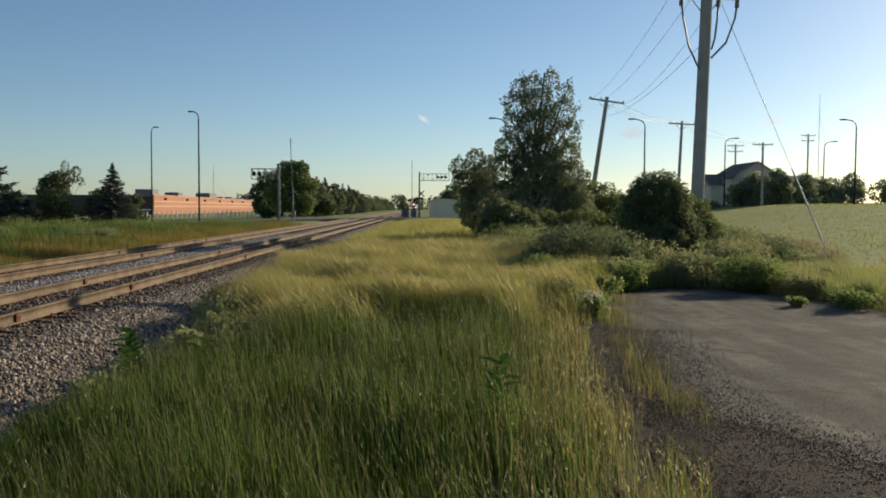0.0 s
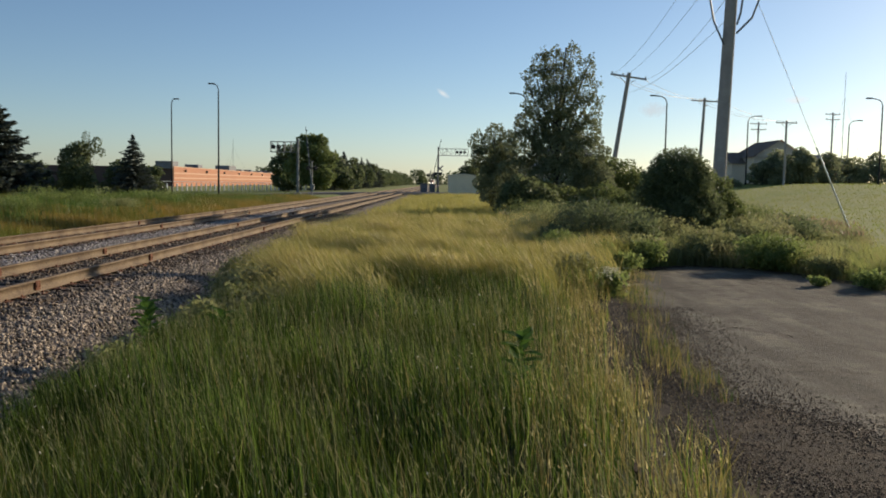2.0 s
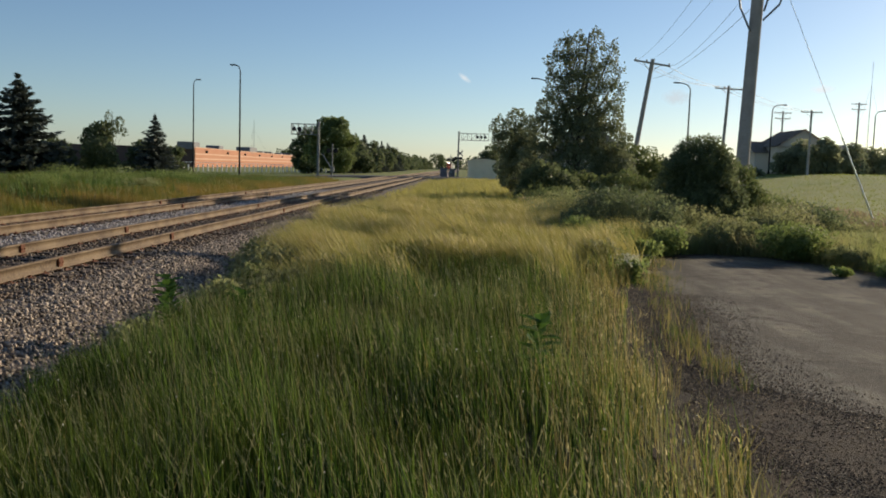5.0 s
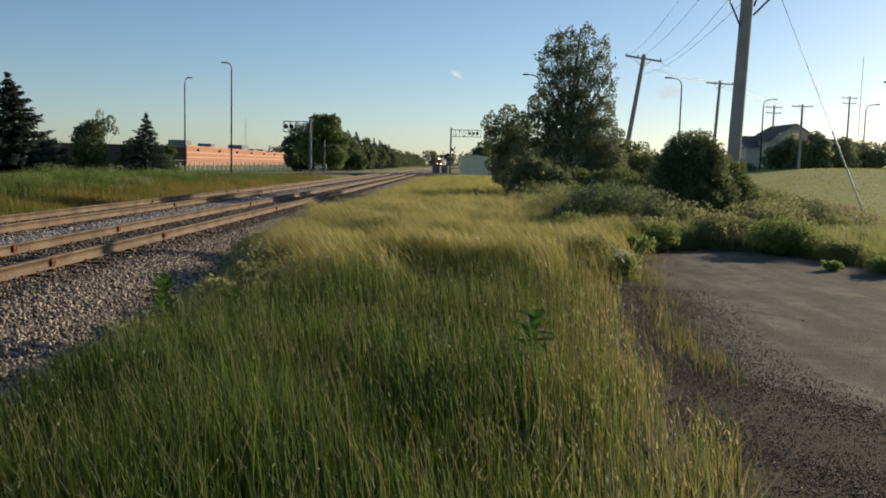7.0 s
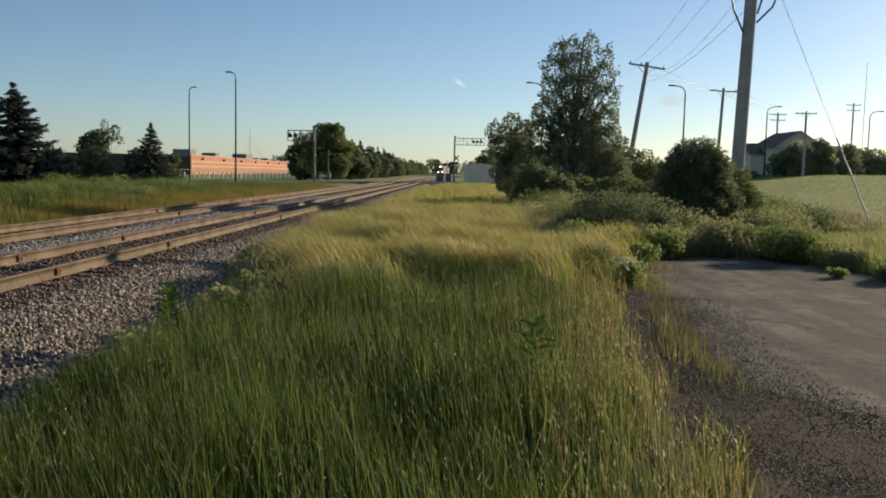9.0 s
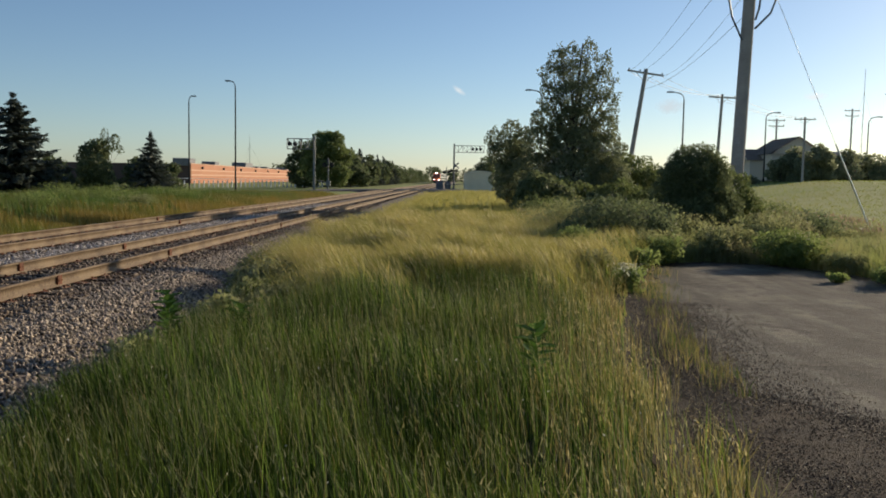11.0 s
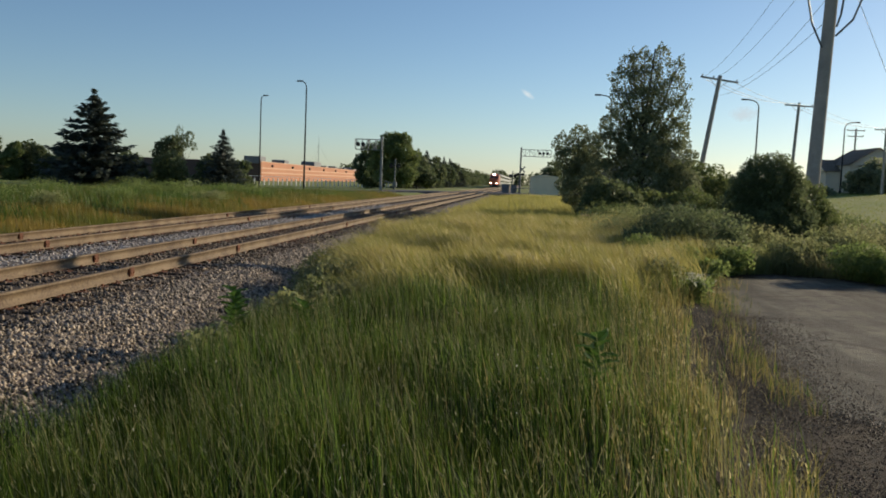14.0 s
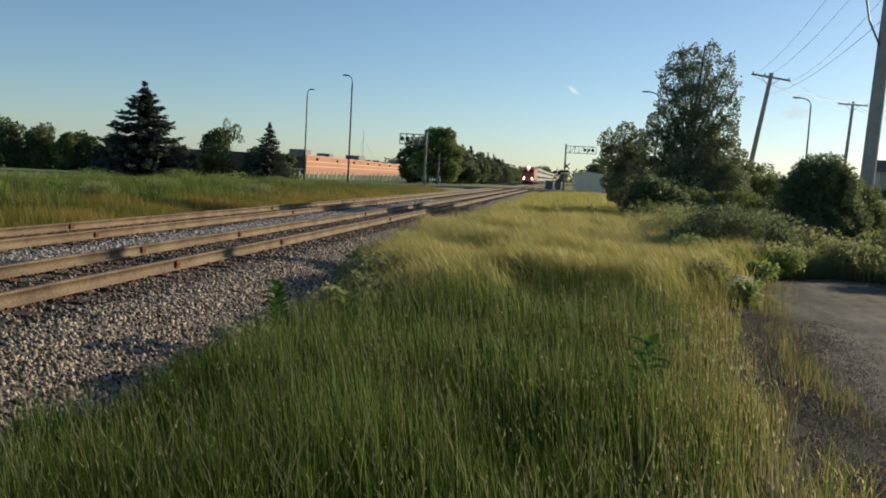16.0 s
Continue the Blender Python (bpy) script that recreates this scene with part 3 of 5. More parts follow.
def wire(name, a, b, sag, r, label, n=16):
    pts = []
    for k in range(n + 1):
        s = k / n
        p = Vector(a).lerp(Vector(b), s)
        p.z -= 4 * sag * s * (1 - s)
        pts.append(p)
    cu = bpy.data.curves.new(name, "CURVE")
    cu.dimensions, cu.bevel_depth, cu.bevel_resolution = "3D", r, 1
    sp = cu.splines.new("POLY")
    sp.points.add(len(pts) - 1)
    for q, p in zip(sp.points, pts):
        q.co = (*p, 1)
    cu.materials.append(M["wire"])
    return tagged(new(name, cu), label, "power line", "overhead wires")


# ======== the large structure ========
build_ground()
bal_x, bal_z = build_ballast()


def slab(name, outline, z, thick, material, label, category, ragged=0.0):
    bm = B()
    pts = []
    for (x0, y0), (x1, y1) in zip(outline, outline[1:] + outline[:1]):
        k = max(1, int(math.hypot(x1 - x0, y1 - y0) / 0.25)) if ragged else 1
        for s in range(k):
            pts.append((x0 + (x1 - x0) * s / k + rng.normal(0, ragged), y0 + (y1 - y0) * s / k + rng.normal(0, ragged)))
    face = bm.faces.new([bm.verts.new((x, y, z)) for x, y in pts])
    r = bmesh.ops.extrude_face_region(bm, geom=[face])
    bmesh.ops.translate(bm, vec=(0, 0, -thick), verts=[v for v in r["geom"] if isinstance(v, bmesh.types.BMVert)])
    bmesh.ops.recalc_face_normals(bm, faces=bm.faces)
    bmesh.ops.triangulate(bm, faces=[q for q in bm.faces if len(q.verts) > 4])
    me = bpy.data.meshes.new(name)
    bm.to_mesh(me)
    bm.free()
    me.materials.append(material)
    return tagged(new(name, me), label, category, kind="structure")


slab("gravel_verge", [(1.3, -6), (1.35, 5), (1.45, 8), (1.9, 11), (2.6, 15), (4.0, 20.2), (5.8, 21.9), (7.5, 21.6), (8.6, 19.6), (9.2, 17.0), (10.0, 13), (11.7, 7), (12.8, -6)],
     -0.3365, 0.3, M["dirt"], "dark brown gravelly dirt round the pavement", "dirt", 0.06)
slab("pavement", [(9, -6), (7, 0), (5.2, 3.8), (3.6, 6.4), (2.75, 8.2), (2.8, 9.6), (3.2, 11.5), (3.3, 13.0), (3.8, 16.8), (4.4, 19.5), (5.9, 21.2), (7.3, 20.9), (8.2, 19.0), (8.7, 16.6), (9.4, 13.4), (11, 7), (12, -6)],
     -0.335, 0.2, M["asphalt"], "worn grey asphalt patch with crumbling edges", "pavement", 0.085)


def crack(pts, w):
    """A ragged dark crack in the asphalt."""
    v, f = [], []
    for k, (x, y) in enumerate(pts):
        q = w * rng.uniform(0.3, 1.2)
        v += [(x, y - q, -0.3338), (x + rng.normal(0, 0.02), y + q, -0.3338)]
        if k:
            f.append((2 * k - 2, 2 * k, 2 * k + 1, 2 * k - 1))
    ob = new("crack", mesh_of("crack", v, f, M["dirt"]))
    ob.parent = pavement
    return ob


pavement = bpy.data.objects["pavement"]
for x0, y0, x1, y1, w in ((4.4, 16.6, 6.4, 17.4, 0.035), (6.0, 18.6, 7.4, 17.2, 0.05), (3.6, 12.8, 5.4, 10.6, 0.02), (5.4, 10.6, 6.3, 8.0, 0.018), (6.6, 15.6, 8.4, 15.2, 0.03), (5.0, 13.6, 8.6, 13.0, 0.015), (3.3, 9.4, 5.6, 8.8, 0.012), (4.2, 7.4, 7.0, 6.8, 0.015)):
    m = 22
    wob = np.cumsum(rng.normal(0, 0.03, m + 1))
    crack([(x0 + (x1 - x0) * k / m, y0 + (y1 - y0) * k / m + wob[k]) for k in range(m + 1)], w)


def build_road():
    """The crossing road: level with the rails at the tracks, following the land beyond."""
    rows = [(-44, 113), (-39, 117), (-27, 126), (-17, 132.5), (-3, 143), (20, 160), (57, 188), (196, 294)]
    v = []
    for x, y in rows:
        for s in (-1, 1):
            px, py = x + s * 0.6 * 5.5, y - s * 0.8 * 5.5
            level = max(0.0, 1 - max(0, abs(px + 9) - 9) / 9)
            z = level * -0.03 + (1 - level) * (float(gz(px, py)) + 0.06)
            v += [(px, py, z), (px, py, z - 0.7)]
    f = []
    for k in range(len(rows) - 1):
        a, b = 4 * k, 4 * k + 4
        f += [(a, a + 2, b + 2, b), (a + 2, a + 3, b + 3, b + 2), (a + 1, a, b, b + 1)]
    tagged(new("road", mesh_of("road", v, f, M["road"])), "asphalt road over the level crossing", "road", kind="structure")


build_road()
near_track = build_track(-7.12, ([13.45, 18.7, 30.5, 42.4], [15.2, 20.0, 33.0, 45.0]), "near railway track with dusty tan rails")
far_track = build_track(-10.9, ([17.5, 31.0, 45.0], [19.0, 33.0, 46.0]), "far railway track with dusty tan rails")

# ======== level crossing and left side ========
crossing_signal(-18.0, 106.3, 6.9, -3.3, "galvanised cantilever crossing signal with truss arm", [-2.95, -2.3], 0, False)
crossing_signal(-1.3, 163.4, 8.7, 5.6, "galvanised cantilever crossing signal with truss arm and crossbuck", [3.5, 4.2, 4.9], 0)
left_gate = gate_post(-16.5, 107.8, 9.7, (-0.29, 0.96), "crossing gate with a long thin arm beside the track")
right_gate = gate_post(-2.6, 158.0, 9.6, (0.45, -0.89), "crossing gate with a long thin arm beside the hut")
street_lamp(-27.7, 106.3, 13.75, -1, "tall dark street lamp with short bent arm", 0.75)
street_lamp(-39.9, 126.9, 13.9, 1, "tall dark street lamp with short bent arm", 0.6)


def signal_hut(x, y, w, d, h, label):
    t = thing("signal_hut", x, y, float(gz(x, y)), 3, label, "equipment hut")
    part("body", box(B(), 0, 0, h / 2, w, d, h, bevel=0.03), M["hut"], t)
    bm = B()
    n = 8
    arc = [(-w / 2 - 0.08 + (w + 0.16) * k / n, h + 0.02 + 0.24 * math.sin(math.pi * k / n)) for k in range(n + 1)]
    rows = [[bm.verts.new((x, s * (d / 2 + 0.08), z)) for x, z in arc] for s in (-1, 1)]
    for k in range(n):
        bm.faces.new((rows[0][k], rows[0][k + 1], rows[1][k + 1], rows[1][k]))
    bm.faces.new(rows[0][::-1]), bm.faces.new(rows[1])
    bm.faces.new((rows[0][0], rows[1][0], rows[1][n], rows[0][n]))
    part("roof", bm, M["hut"], t)
    part("base", box(B(), 0, 0, -0.1, w + 0.2, d + 0.2, 0.3), M["road"], t)
    for k in range(1, 6):
        part("panel_seam", box(B(), -w / 2 + w * k / 6, -d / 2 - 0.012, h / 2, 0.05, 0.03, h * 0.96), M["hut"], t)
    part("door", box(B(), w / 2 + 0.02, 0, 1.05, 0.05, 0.9, 2.0, bevel=0.01), M["galv"], t)
    return t


signal_hut(2.7, 137.5, 4.3, 2.6, 3.2, "pale grey metal signal hut beside the crossing")


def equipment_cabinet(x, y, w, h):
    t = thing("equipment_cabinet", x, y, float(gz(x, y)), 8, "grey steel equipment cabinet beside the signal mast", "cabinet")
    part("body", box(B(), 0, 0, h / 2 + 0.15, w, 0.8, h, bevel=0.03), M["roofkit"], t)
    part("roof", box(B(), 0, 0, h + 0.19, w + 0.15, 0.95, 0.08, bevel=0.02), M["galv"], t)
    for s in (-1, 1):
        d = part("door", box(B(), s * w * 0.245, -0.42, h / 2 + 0.15, w * 0.46, 0.04, h * 0.92, bevel=0.01), M["roofkit"], t)
        part("handle", box(B(), s * 0.1, -0.46, h / 2 + 0.15, 0.03, 0.05, 0.2), M["dark"], d)
    part("base", box(B(), 0, 0, 0.05, w, 0.8, 0.3), M["road"], t)


equipment_cabinet(-3.9, 161.0, 1.3, 1.9)
equipment_cabinet(-2.4, 164.5, 1.0, 1.6)


def parked_car(x, y, rz):
    t = thing("car", x, y, -0.03, rz, "white car waiting on the road behind the gate", "car")
    bm = B()
    side = [(-2.2, 0.35), (-2.25, 0.75), (-2.0, 0.95), (-1.0, 1.0), (-0.45, 1.45), (1.2, 1.48), (1.9, 1.05), (2.2, 0.95), (2.25, 0.4)]
    a = [[bm.verts.new((px, s * (0.86 if z < 1.1 else 0.66), z)) for px, z in side] for s in (-1, 1)]
    n = len(side)
    for k in range(n):
        bm.faces.new((a[0][k], a[0][(k + 1) % n], a[1][(k + 1) % n], a[1][k]))
    bm.faces.new(a[0][::-1]), bm.faces.new(a[1])
    bmesh.ops.recalc_face_normals(bm, faces=bm.faces)
    bmesh.ops.bevel(bm, geom=bm.edges[:], offset=0.05, segments=2, affect="EDGES")
    part("body", bm, M["white"], t)
    for s in (-1, 1):
        part("side_window", box(B(), 0.4, s * 0.76, 1.24, 1.5, 0.05, 0.3, bevel=0.02), M["glass"], t)
        for px in (-1.35, 1.35):
            wh = part("wheel", tube(B(), (px, s * 0.72, 0.32), (px, s * 0.9, 0.32), 0.32, None, 16), M["black"], t)
            part("rim", tube(B(), (px, s * 0.9, 0.32), (px, s * 0.915, 0.32), 0.2, None, 12), M["galv"], wh)
    part("windshield", box(B(), 0, 0, 0, 0.04, 1.25, 0.62, pose(-0.74, 0, 1.24, 0, 50, 0)), M["glass"], t)


parked_car(3.2, 148.0, 37)


def factory():
    """A long low brick hall parallel to the tracks, its near end wall in shade."""
    t = thing("factory_building", -89, 285, -1.2, 2.9, "long low orange brick industrial hall with pale bands", "building")
    h, ln, wd = 6.6, 240.0, 70.0
    part("side_wall", box(B(), -0.3, ln / 2, h / 2, 0.6, ln, h), M["brick"], t)
    part("end_wall", box(B(), -wd / 2 - 0.6, 0.3, h / 2, wd, 0.6, h), M["shade_brick"], t)
    for z in (3.0, 4.6):
        part("band", box(B(), 0.03, ln / 2, z, 0.06, ln, 0.45), M["band"], t, "pale brick band")
    part("parapet", box(B(), -0.3, ln / 2, h + 0.12, 0.8, ln, 0.24), M["band"], t)
    part("roof", box(B(), -wd / 2, ln / 2, h - 0.6, wd - 1.2, ln - 1.2, 0.2), M["road"], t)
    for x, y, sx, sy, sz in ((-3, 3, 5.5, 8, 2.3), (-3, 40, 5, 7, 1.9), (-3, 100, 6, 16, 2.6), (-3, 130, 4, 6, 1.4), (-3, 155, 4, 6, 1.6), (-3, 185, 4, 6, 1.3), (-3, 215, 6, 12, 2.0)):
        part("rooftop_unit", box(B(), x, y, h - 0.5 + sz / 2, sx, sy, sz + 0.2, bevel=0.15), M["roofkit"], t, "grey rooftop unit")
    for k in range(7):
        b = tube(B(), (0.05, 14 + k * 33, 5.55), (0.7, 14 + k * 33, 5.4), 0.35, 0.5, 8)
        part("wall_lamp", b, M["black"], t)
    return t


factory()


def picket_fence():
    t = thing("picket_fence", 0, 0, 0, label="white posts of a low fence before the brick hall", category="fence")
    bm = box(B(), 0, 0, 0.6, 0.24, 0.24, 1.5, bevel=0.02)
    me = bpy.data.meshes.new("post")
    bm.to_mesh(me)
    bm.free()
    me.materials.append(M["white"])
    for k in range(34):
        x, y = -58 + k * 0.75, 178 + k * 0.9
        ob = new("post", me)
        ob.parent = t
        ob.matrix_basis = pose(x, y, float(gz(x, y)) + 0.2)
    a, b = (-58, 178, 1.0), (-58 + 33 * 0.75, 178 + 33 * 0.9, 1.0)
    part("rail", tube(B(), a, b, 0.06, None, 5), M["white"], t)


picket_fence()

spruce(-59.3, 114.3, 12.9, 15.6, "tall dark blue-green spruce tree", 17)
spruce(-44.3, 123.4, 8.4, 7.2, "small dark spruce tree", 14)
tree(-51.6, 121, random_lobes(8.2, 7.7, 9, 0.08, 0.6), 7500, 0.2, L["bush"], "dark rounded tree beside the spruces", 0.14)
tree(-50.2, 123, [(0, 0, 6.5, 0.9, 1.3), (0.9, 0.2, 7.4, 0.8, 0.9), (-0.6, 0, 8.2, 0.6, 0.9), (1.6, 0, 6.0, 0.7, 0.7)], 420, 0.17, L["far"], "thin sparse young tree", 0.07)
for k, (x, y, h, w) in enumerate(((-70, 134, 6.0, 8), (-65, 136, 5.6, 8), (-58.5, 139, 5.6, 7.5), (-53, 142, 5.2, 7), (-48, 141, 4.6, 6), (-79.5, 128, 6.2, 4.2), (-75, 138, 5.6, 8), (-72, 129, 6.0, 6), (-76, 131, 5.8, 6), (-82, 134, 6.4, 8), (-84, 128, 6.6, 7), (-86, 132, 7.2, 8), (-88.5, 127, 7.6, 7), (-92, 128, 8.4, 8), (-96, 127, 9.0, 8), (-100, 126, 9.4, 8), (-104, 128, 9.8, 9), (-109, 128, 10.0, 9), (-113, 128, 10.2, 9), (-118, 128, 9.4, 9))):
    # sixth tree looks sunlit by its brighter leaf colour
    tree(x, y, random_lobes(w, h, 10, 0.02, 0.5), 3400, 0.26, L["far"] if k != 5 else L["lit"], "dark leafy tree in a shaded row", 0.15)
# clump behind the crossing and the long row beside the line
lobes = []
for k in range(32):
    a, q, z = rng.uniform(0, 6.28), rng.uniform(0.2, 1.0) ** 0.6, rng.uniform(1.2, 10.6)
    spread = 5.4 * math.sin(math.pi * min(1.0, (z + 2.2) / 14.5)) * q
    lobes.append((spread * math.cos(a), spread * math.sin(a) * 0.8, z, rng.uniform(1.0, 1.9), rng.uniform(0.9, 1.5)))
lobes += [(-2.0, 0, 6.5, 2.6, 2.6), (1.4, 0, 7.6, 2.6, 2.4), (0, 0, 3.6, 3.6, 2.8), (1.8, 0, 10.0, 1.7, 1.3)]
# clump's sunlit right side by leaf colour; the darker left side follows
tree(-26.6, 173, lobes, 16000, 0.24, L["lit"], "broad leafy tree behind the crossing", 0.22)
tree(-32.5, 180, [(0, 0, 7.4, 2.6, 2.2), (-1.5, 0, 5.0, 2.8, 2.6), (1.8, 0, 4.8, 2.6, 2.4), (0, 0, 2.2, 3.4, 2.2)], 5200, 0.3, L["far"], "broad dark tree behind the crossing", 0.2)
tree(-23.6, 186, [(0, 0, 3.0, 2.6, 2.2), (2.4, 0, 2.2, 2.2, 1.8), (-2.2, 0, 2.4, 2.2, 1.9)], 3200, 0.3, L["far"], "low dark shrubs behind the crossing", 0.15, "bush")
yy, k = 205.0, 0
while yy < 900:
    hh = rng.uniform(7.5, 9.5)
    ww = rng.uniform(7, 10)
    if k < 12:
        spruce(-27 - (yy - 205) * 0.012 + rng.uniform(-2.0, 1.0), yy, hh + 0.8, ww * 0.9, "dark pointed conifer in the row beside the line", 12)
        yy += 4.6
    tree(-27 - (yy - 205) * 0.012 + rng.uniform(-2.5, 1.5), yy, random_lobes(ww, hh, 7, 0.05, 0.75), 1500 if yy < 420 else 700, 0.42, L["far"], "dark tree in the row beside the line", 0.2, limbs=False)
    yy += 7.5 + 0.02 * (yy - 200)
    k += 1
for k in range(26):
    x = -200 + k * 24 + rng.uniform(-6, 6)
    tree(x, 1000 + rng.uniform(-60, 60), random_lobes(30, rng.uniform(14, 19), 8, 0.0, 0.3), 800, 1.3, L["far"], "far dark tree on the horizon", 0.4, limbs=False)

# ======== right side: poles, wires, trees, houses ========
POLE_B = (9.6, 30.6)
t = new("utility_pole")
t.matrix_world = pose(*POLE_B, float(gz(*POLE_B)), 0, 1.7, 0)
tagged(t, "thick weathered wooden utility pole with cable risers", "utility pole", "line of utility poles")
pole_b = t
part("pole", tube(B(), (0, 0, -0.3), (0, 0, 11.6), 0.24, 0.19, 18), M["pole"], t)
crossarm(t, 9.45, 2.2)
for s, zb in ((-0.92, 6.9), (0.38, 7.6), (1.05, 7.3)):
    sx = 0.2 if s > 0 else -0.2
    part("cable_riser", pipe(B(), [(s, -0.1, 9.2), (s * 0.93, -0.15, 8.7), (s * 0.6 + sx * 0.3, -0.2, (zb + 8.7) / 2 - 0.15), (sx, -0.15, zb)], 0.035, 6), M["wire"], t)
    part("terminator", tube(B(), (s, -0.1, 9.1), (s, -0.1, 9.75), 0.085, 0.06, 8), M["insul"], t)
utility_pole(12.35, 66.3, 10.55, 8.0, 0, 0.2, 2.75, 0, "leaning wooden utility pole with one crossarm")
utility_pole(25.6, 88.0, 10.2, 2.3, 0, 0.18, 2.7, 0, "wooden utility pole with one crossarm")
utility_pole(43.3, 111, 8.2, 0, 0, 0.17, 2.7, 0, "wooden utility pole with one crossarm")
utility_pole(50.5, 141, 9.95, 0, 0, 0.17, 2.7, 0, "wooden utility pole with two crossarms", 2)
utility_pole(66.4, 150, 12.25, 0, 0, 0.17, 2.6, 0, "wooden utility pole with two crossarms", 2)
for x, y, h, a in ((9.4, 103, 12.3, -1), (26.0, 103, 12.3, -1), (43.6, 126, 12.0, 1), (50.9, 102, 12.3, -1), (60.5, 131, 12.0, 1), (88, 160, 12.0, -1)):
    street_lamp(x, y, h - float(gz(x, y)), a, "dark street lamp with a bent arm")


def on_pole(p, x, z):
    return p.matrix_world @ Vector((x, 0, z))


poles = [o for o in bpy.data.objects if o.name.startswith("utility_pole")]
bpy.context.view_layer.update()
pl2 = [o for o in poles if abs(o.matrix_world.translation.y - 66.3) < 0.1][0]
pl3 = [o for o in poles if abs(o.matrix_world.translation.y - 88) < 0.1][0]
pl4 = [o for o in poles if abs(o.matrix_world.translation.y - 111) < 0.1][0]
for s, bx, bz in ((-1.2, -1.2, 9.62), (-0.4, -0.4, 9.62), (1.2, -0.15, 8.55)):
    wire("power_line", on_pole(pole_b, bx, bz), on_pole(pl2, s * 1.05, 10.2), 0.55, 0.008, "thin grey overhead wire between two poles")
    wire("power_line", on_pole(pl2, s * 1.05, 10.2), on_pole(pl3, s, 10.1), 0.5, 0.012, "thin grey overhead wire between two poles")
    wire("power_line", on_pole(pl3, s, 10.1), on_pole(pl4, s, 8.1), 0.6, 0.012, "thin grey overhead wire between two poles")
wire("power_line", on_pole(pole_b, -0.15, 7.75), on_pole(pl2, 0.15, 9.1), 0.5, 0.009, "thin grey overhead wire between two poles")
# guy wire with its pale guard
GUY = Vector((15.0, 31.6, float(gz(15.0, 31.6))))
top = on_pole(pole_b, 0.2, 9.9)
g = thing("guy_wire", 0, 0, 0, label="steel guy wire with a bright metal guard", category="guy wire")
part("strand", pipe(B(), [GUY, top], 0.009, 5), M["wire"], g)
part("guard", pipe(B(), [GUY.lerp(top, 0.01), GUY.lerp(top, 0.34)], 0.032, 12), M["guard"], g, "bright metal guy guard")

tree(6.8, 53.0, [(0.8, 0, 9.7, 0.6, 0.75), (-0.35, 0, 9.4, 0.8, 0.8), (-1.15, 0, 9.2, 0.65, 0.8), (1.65, 0, 9.0, 0.6, 0.75), (-1.3, 0, 8.2, 0.85, 1.0), (0.2, 0.3, 8.3, 1.1, 1.1), (1.6, 0, 7.8, 0.8, 1.1), (0, -0.4, 7.0, 1.4, 1.1), (-1.5, 0, 7.0, 0.75, 0.85), (2.0, 0, 6.5, 0.75, 1.0),
                 (0.75, 0, 10.25, 0.28, 0.45), (-1.0, 0, 9.95, 0.25, 0.4), (1.95, 0, 9.6, 0.25, 0.45), (-0.2, 0, 10.05, 0.3, 0.4), (2.6, 0, 7.2, 0.3, 0.3), (-2.1, 0, 8.5, 0.3, 0.35), (2.5, 0, 8.2, 0.25, 0.4)],
     11500, 0.07, L["tree"], "tall grey-green cottonwood tree among weeds", 0.2)
tree(6.75, 52.6, [(-1.7, 0, 5.6, 1.0, 1.0), (0.1, 0.2, 5.4, 1.5, 1.2), (1.8, 0, 5.2, 0.95, 1.0), (-2.1, 0, 4.2, 1.2, 1.2), (0, -0.4, 4.0, 1.7, 1.4), (1.9, 0, 3.8, 1.3, 1.2), (-2.4, 0, 2.5, 1.4, 1.3), (0, -0.6, 2.3, 1.8, 1.5), (2.2, -0.2, 2.2, 1.4, 1.3), (-1.5, -0.9, 1.0, 1.6, 1.0), (1.2, -0.9, 1.0, 1.7, 1.0)],
     34000, 0.08, L["tree"], "dense dark young trees round the cottonwood trunk", 0.14)
tree(3.0, 54.5, [(0.1, 0, 5.1, 0.65, 0.7), (-0.95, 0, 4.5, 0.65, 0.8), (0.9, 0, 4.5, 0.75, 0.85), (-0.3, 0, 3.5, 1.1, 1.0), (0.7, 0, 3.0, 1.0, 1.0), (0.3, 0, 1.8, 1.4, 1.4)], 11000, 0.08, L["tree"], "small leafy tree beside the cottonwood", 0.1)
tree(10.6, 55.0, [(0, 0, 2.4, 1.7, 1.4), (1.4, 0, 1.8, 1.6, 1.3), (-1.4, 0, 2.4, 1.5, 1.5), (2.6, 0.4, 1.4, 1.5, 1.1), (3.9, 0, 1.2, 1.5, 1.0)], 14000, 0.085, L["shrub"], "green shrubs round the tree", 0.08, "bush")
tree(7.2, 49.0, [(0, 0, 1.0, 1.5, 0.9), (1.8, 0, 1.1, 1.6, 1.0), (-1.8, 0, 1.2, 1.6, 1.1), (3.5, 0, 0.9, 1.4, 0.9)], 12000, 0.075, L["shrub"], "leafy shrubs below the cottonwood", 0.07, "bush")
tree(4.2, 47.0, [(0, 0, 1.4, 1.2, 1.1), (1.2, 0, 1.0, 1.0, 0.9), (-0.7, 0, 0.8, 0.8, 0.8)], 5500, 0.09, L["bush"], "dark low shrub among the grass", 0.06, "bush")
tree(7.35, 27.6, [(-0.1, 0, 2.0, 0.9, 1.15), (-0.6, 0, 1.6, 0.75, 1.1), (0.6, 0.1, 1.8, 0.75, 1.05), (-0.2, -0.3, 0.9, 1.15, 0.9), (0.9, 0, 1.0, 0.75, 0.9), (0.3, 0.1, 2.35, 0.65, 0.9), (-0.5, 0, 2.6, 0.35, 0.4), (0.75, 0, 2.5, 0.35, 0.45)], 46000, 0.04, L["bush"], "dense dark green bush below the utility pole", 0.08, "bush")
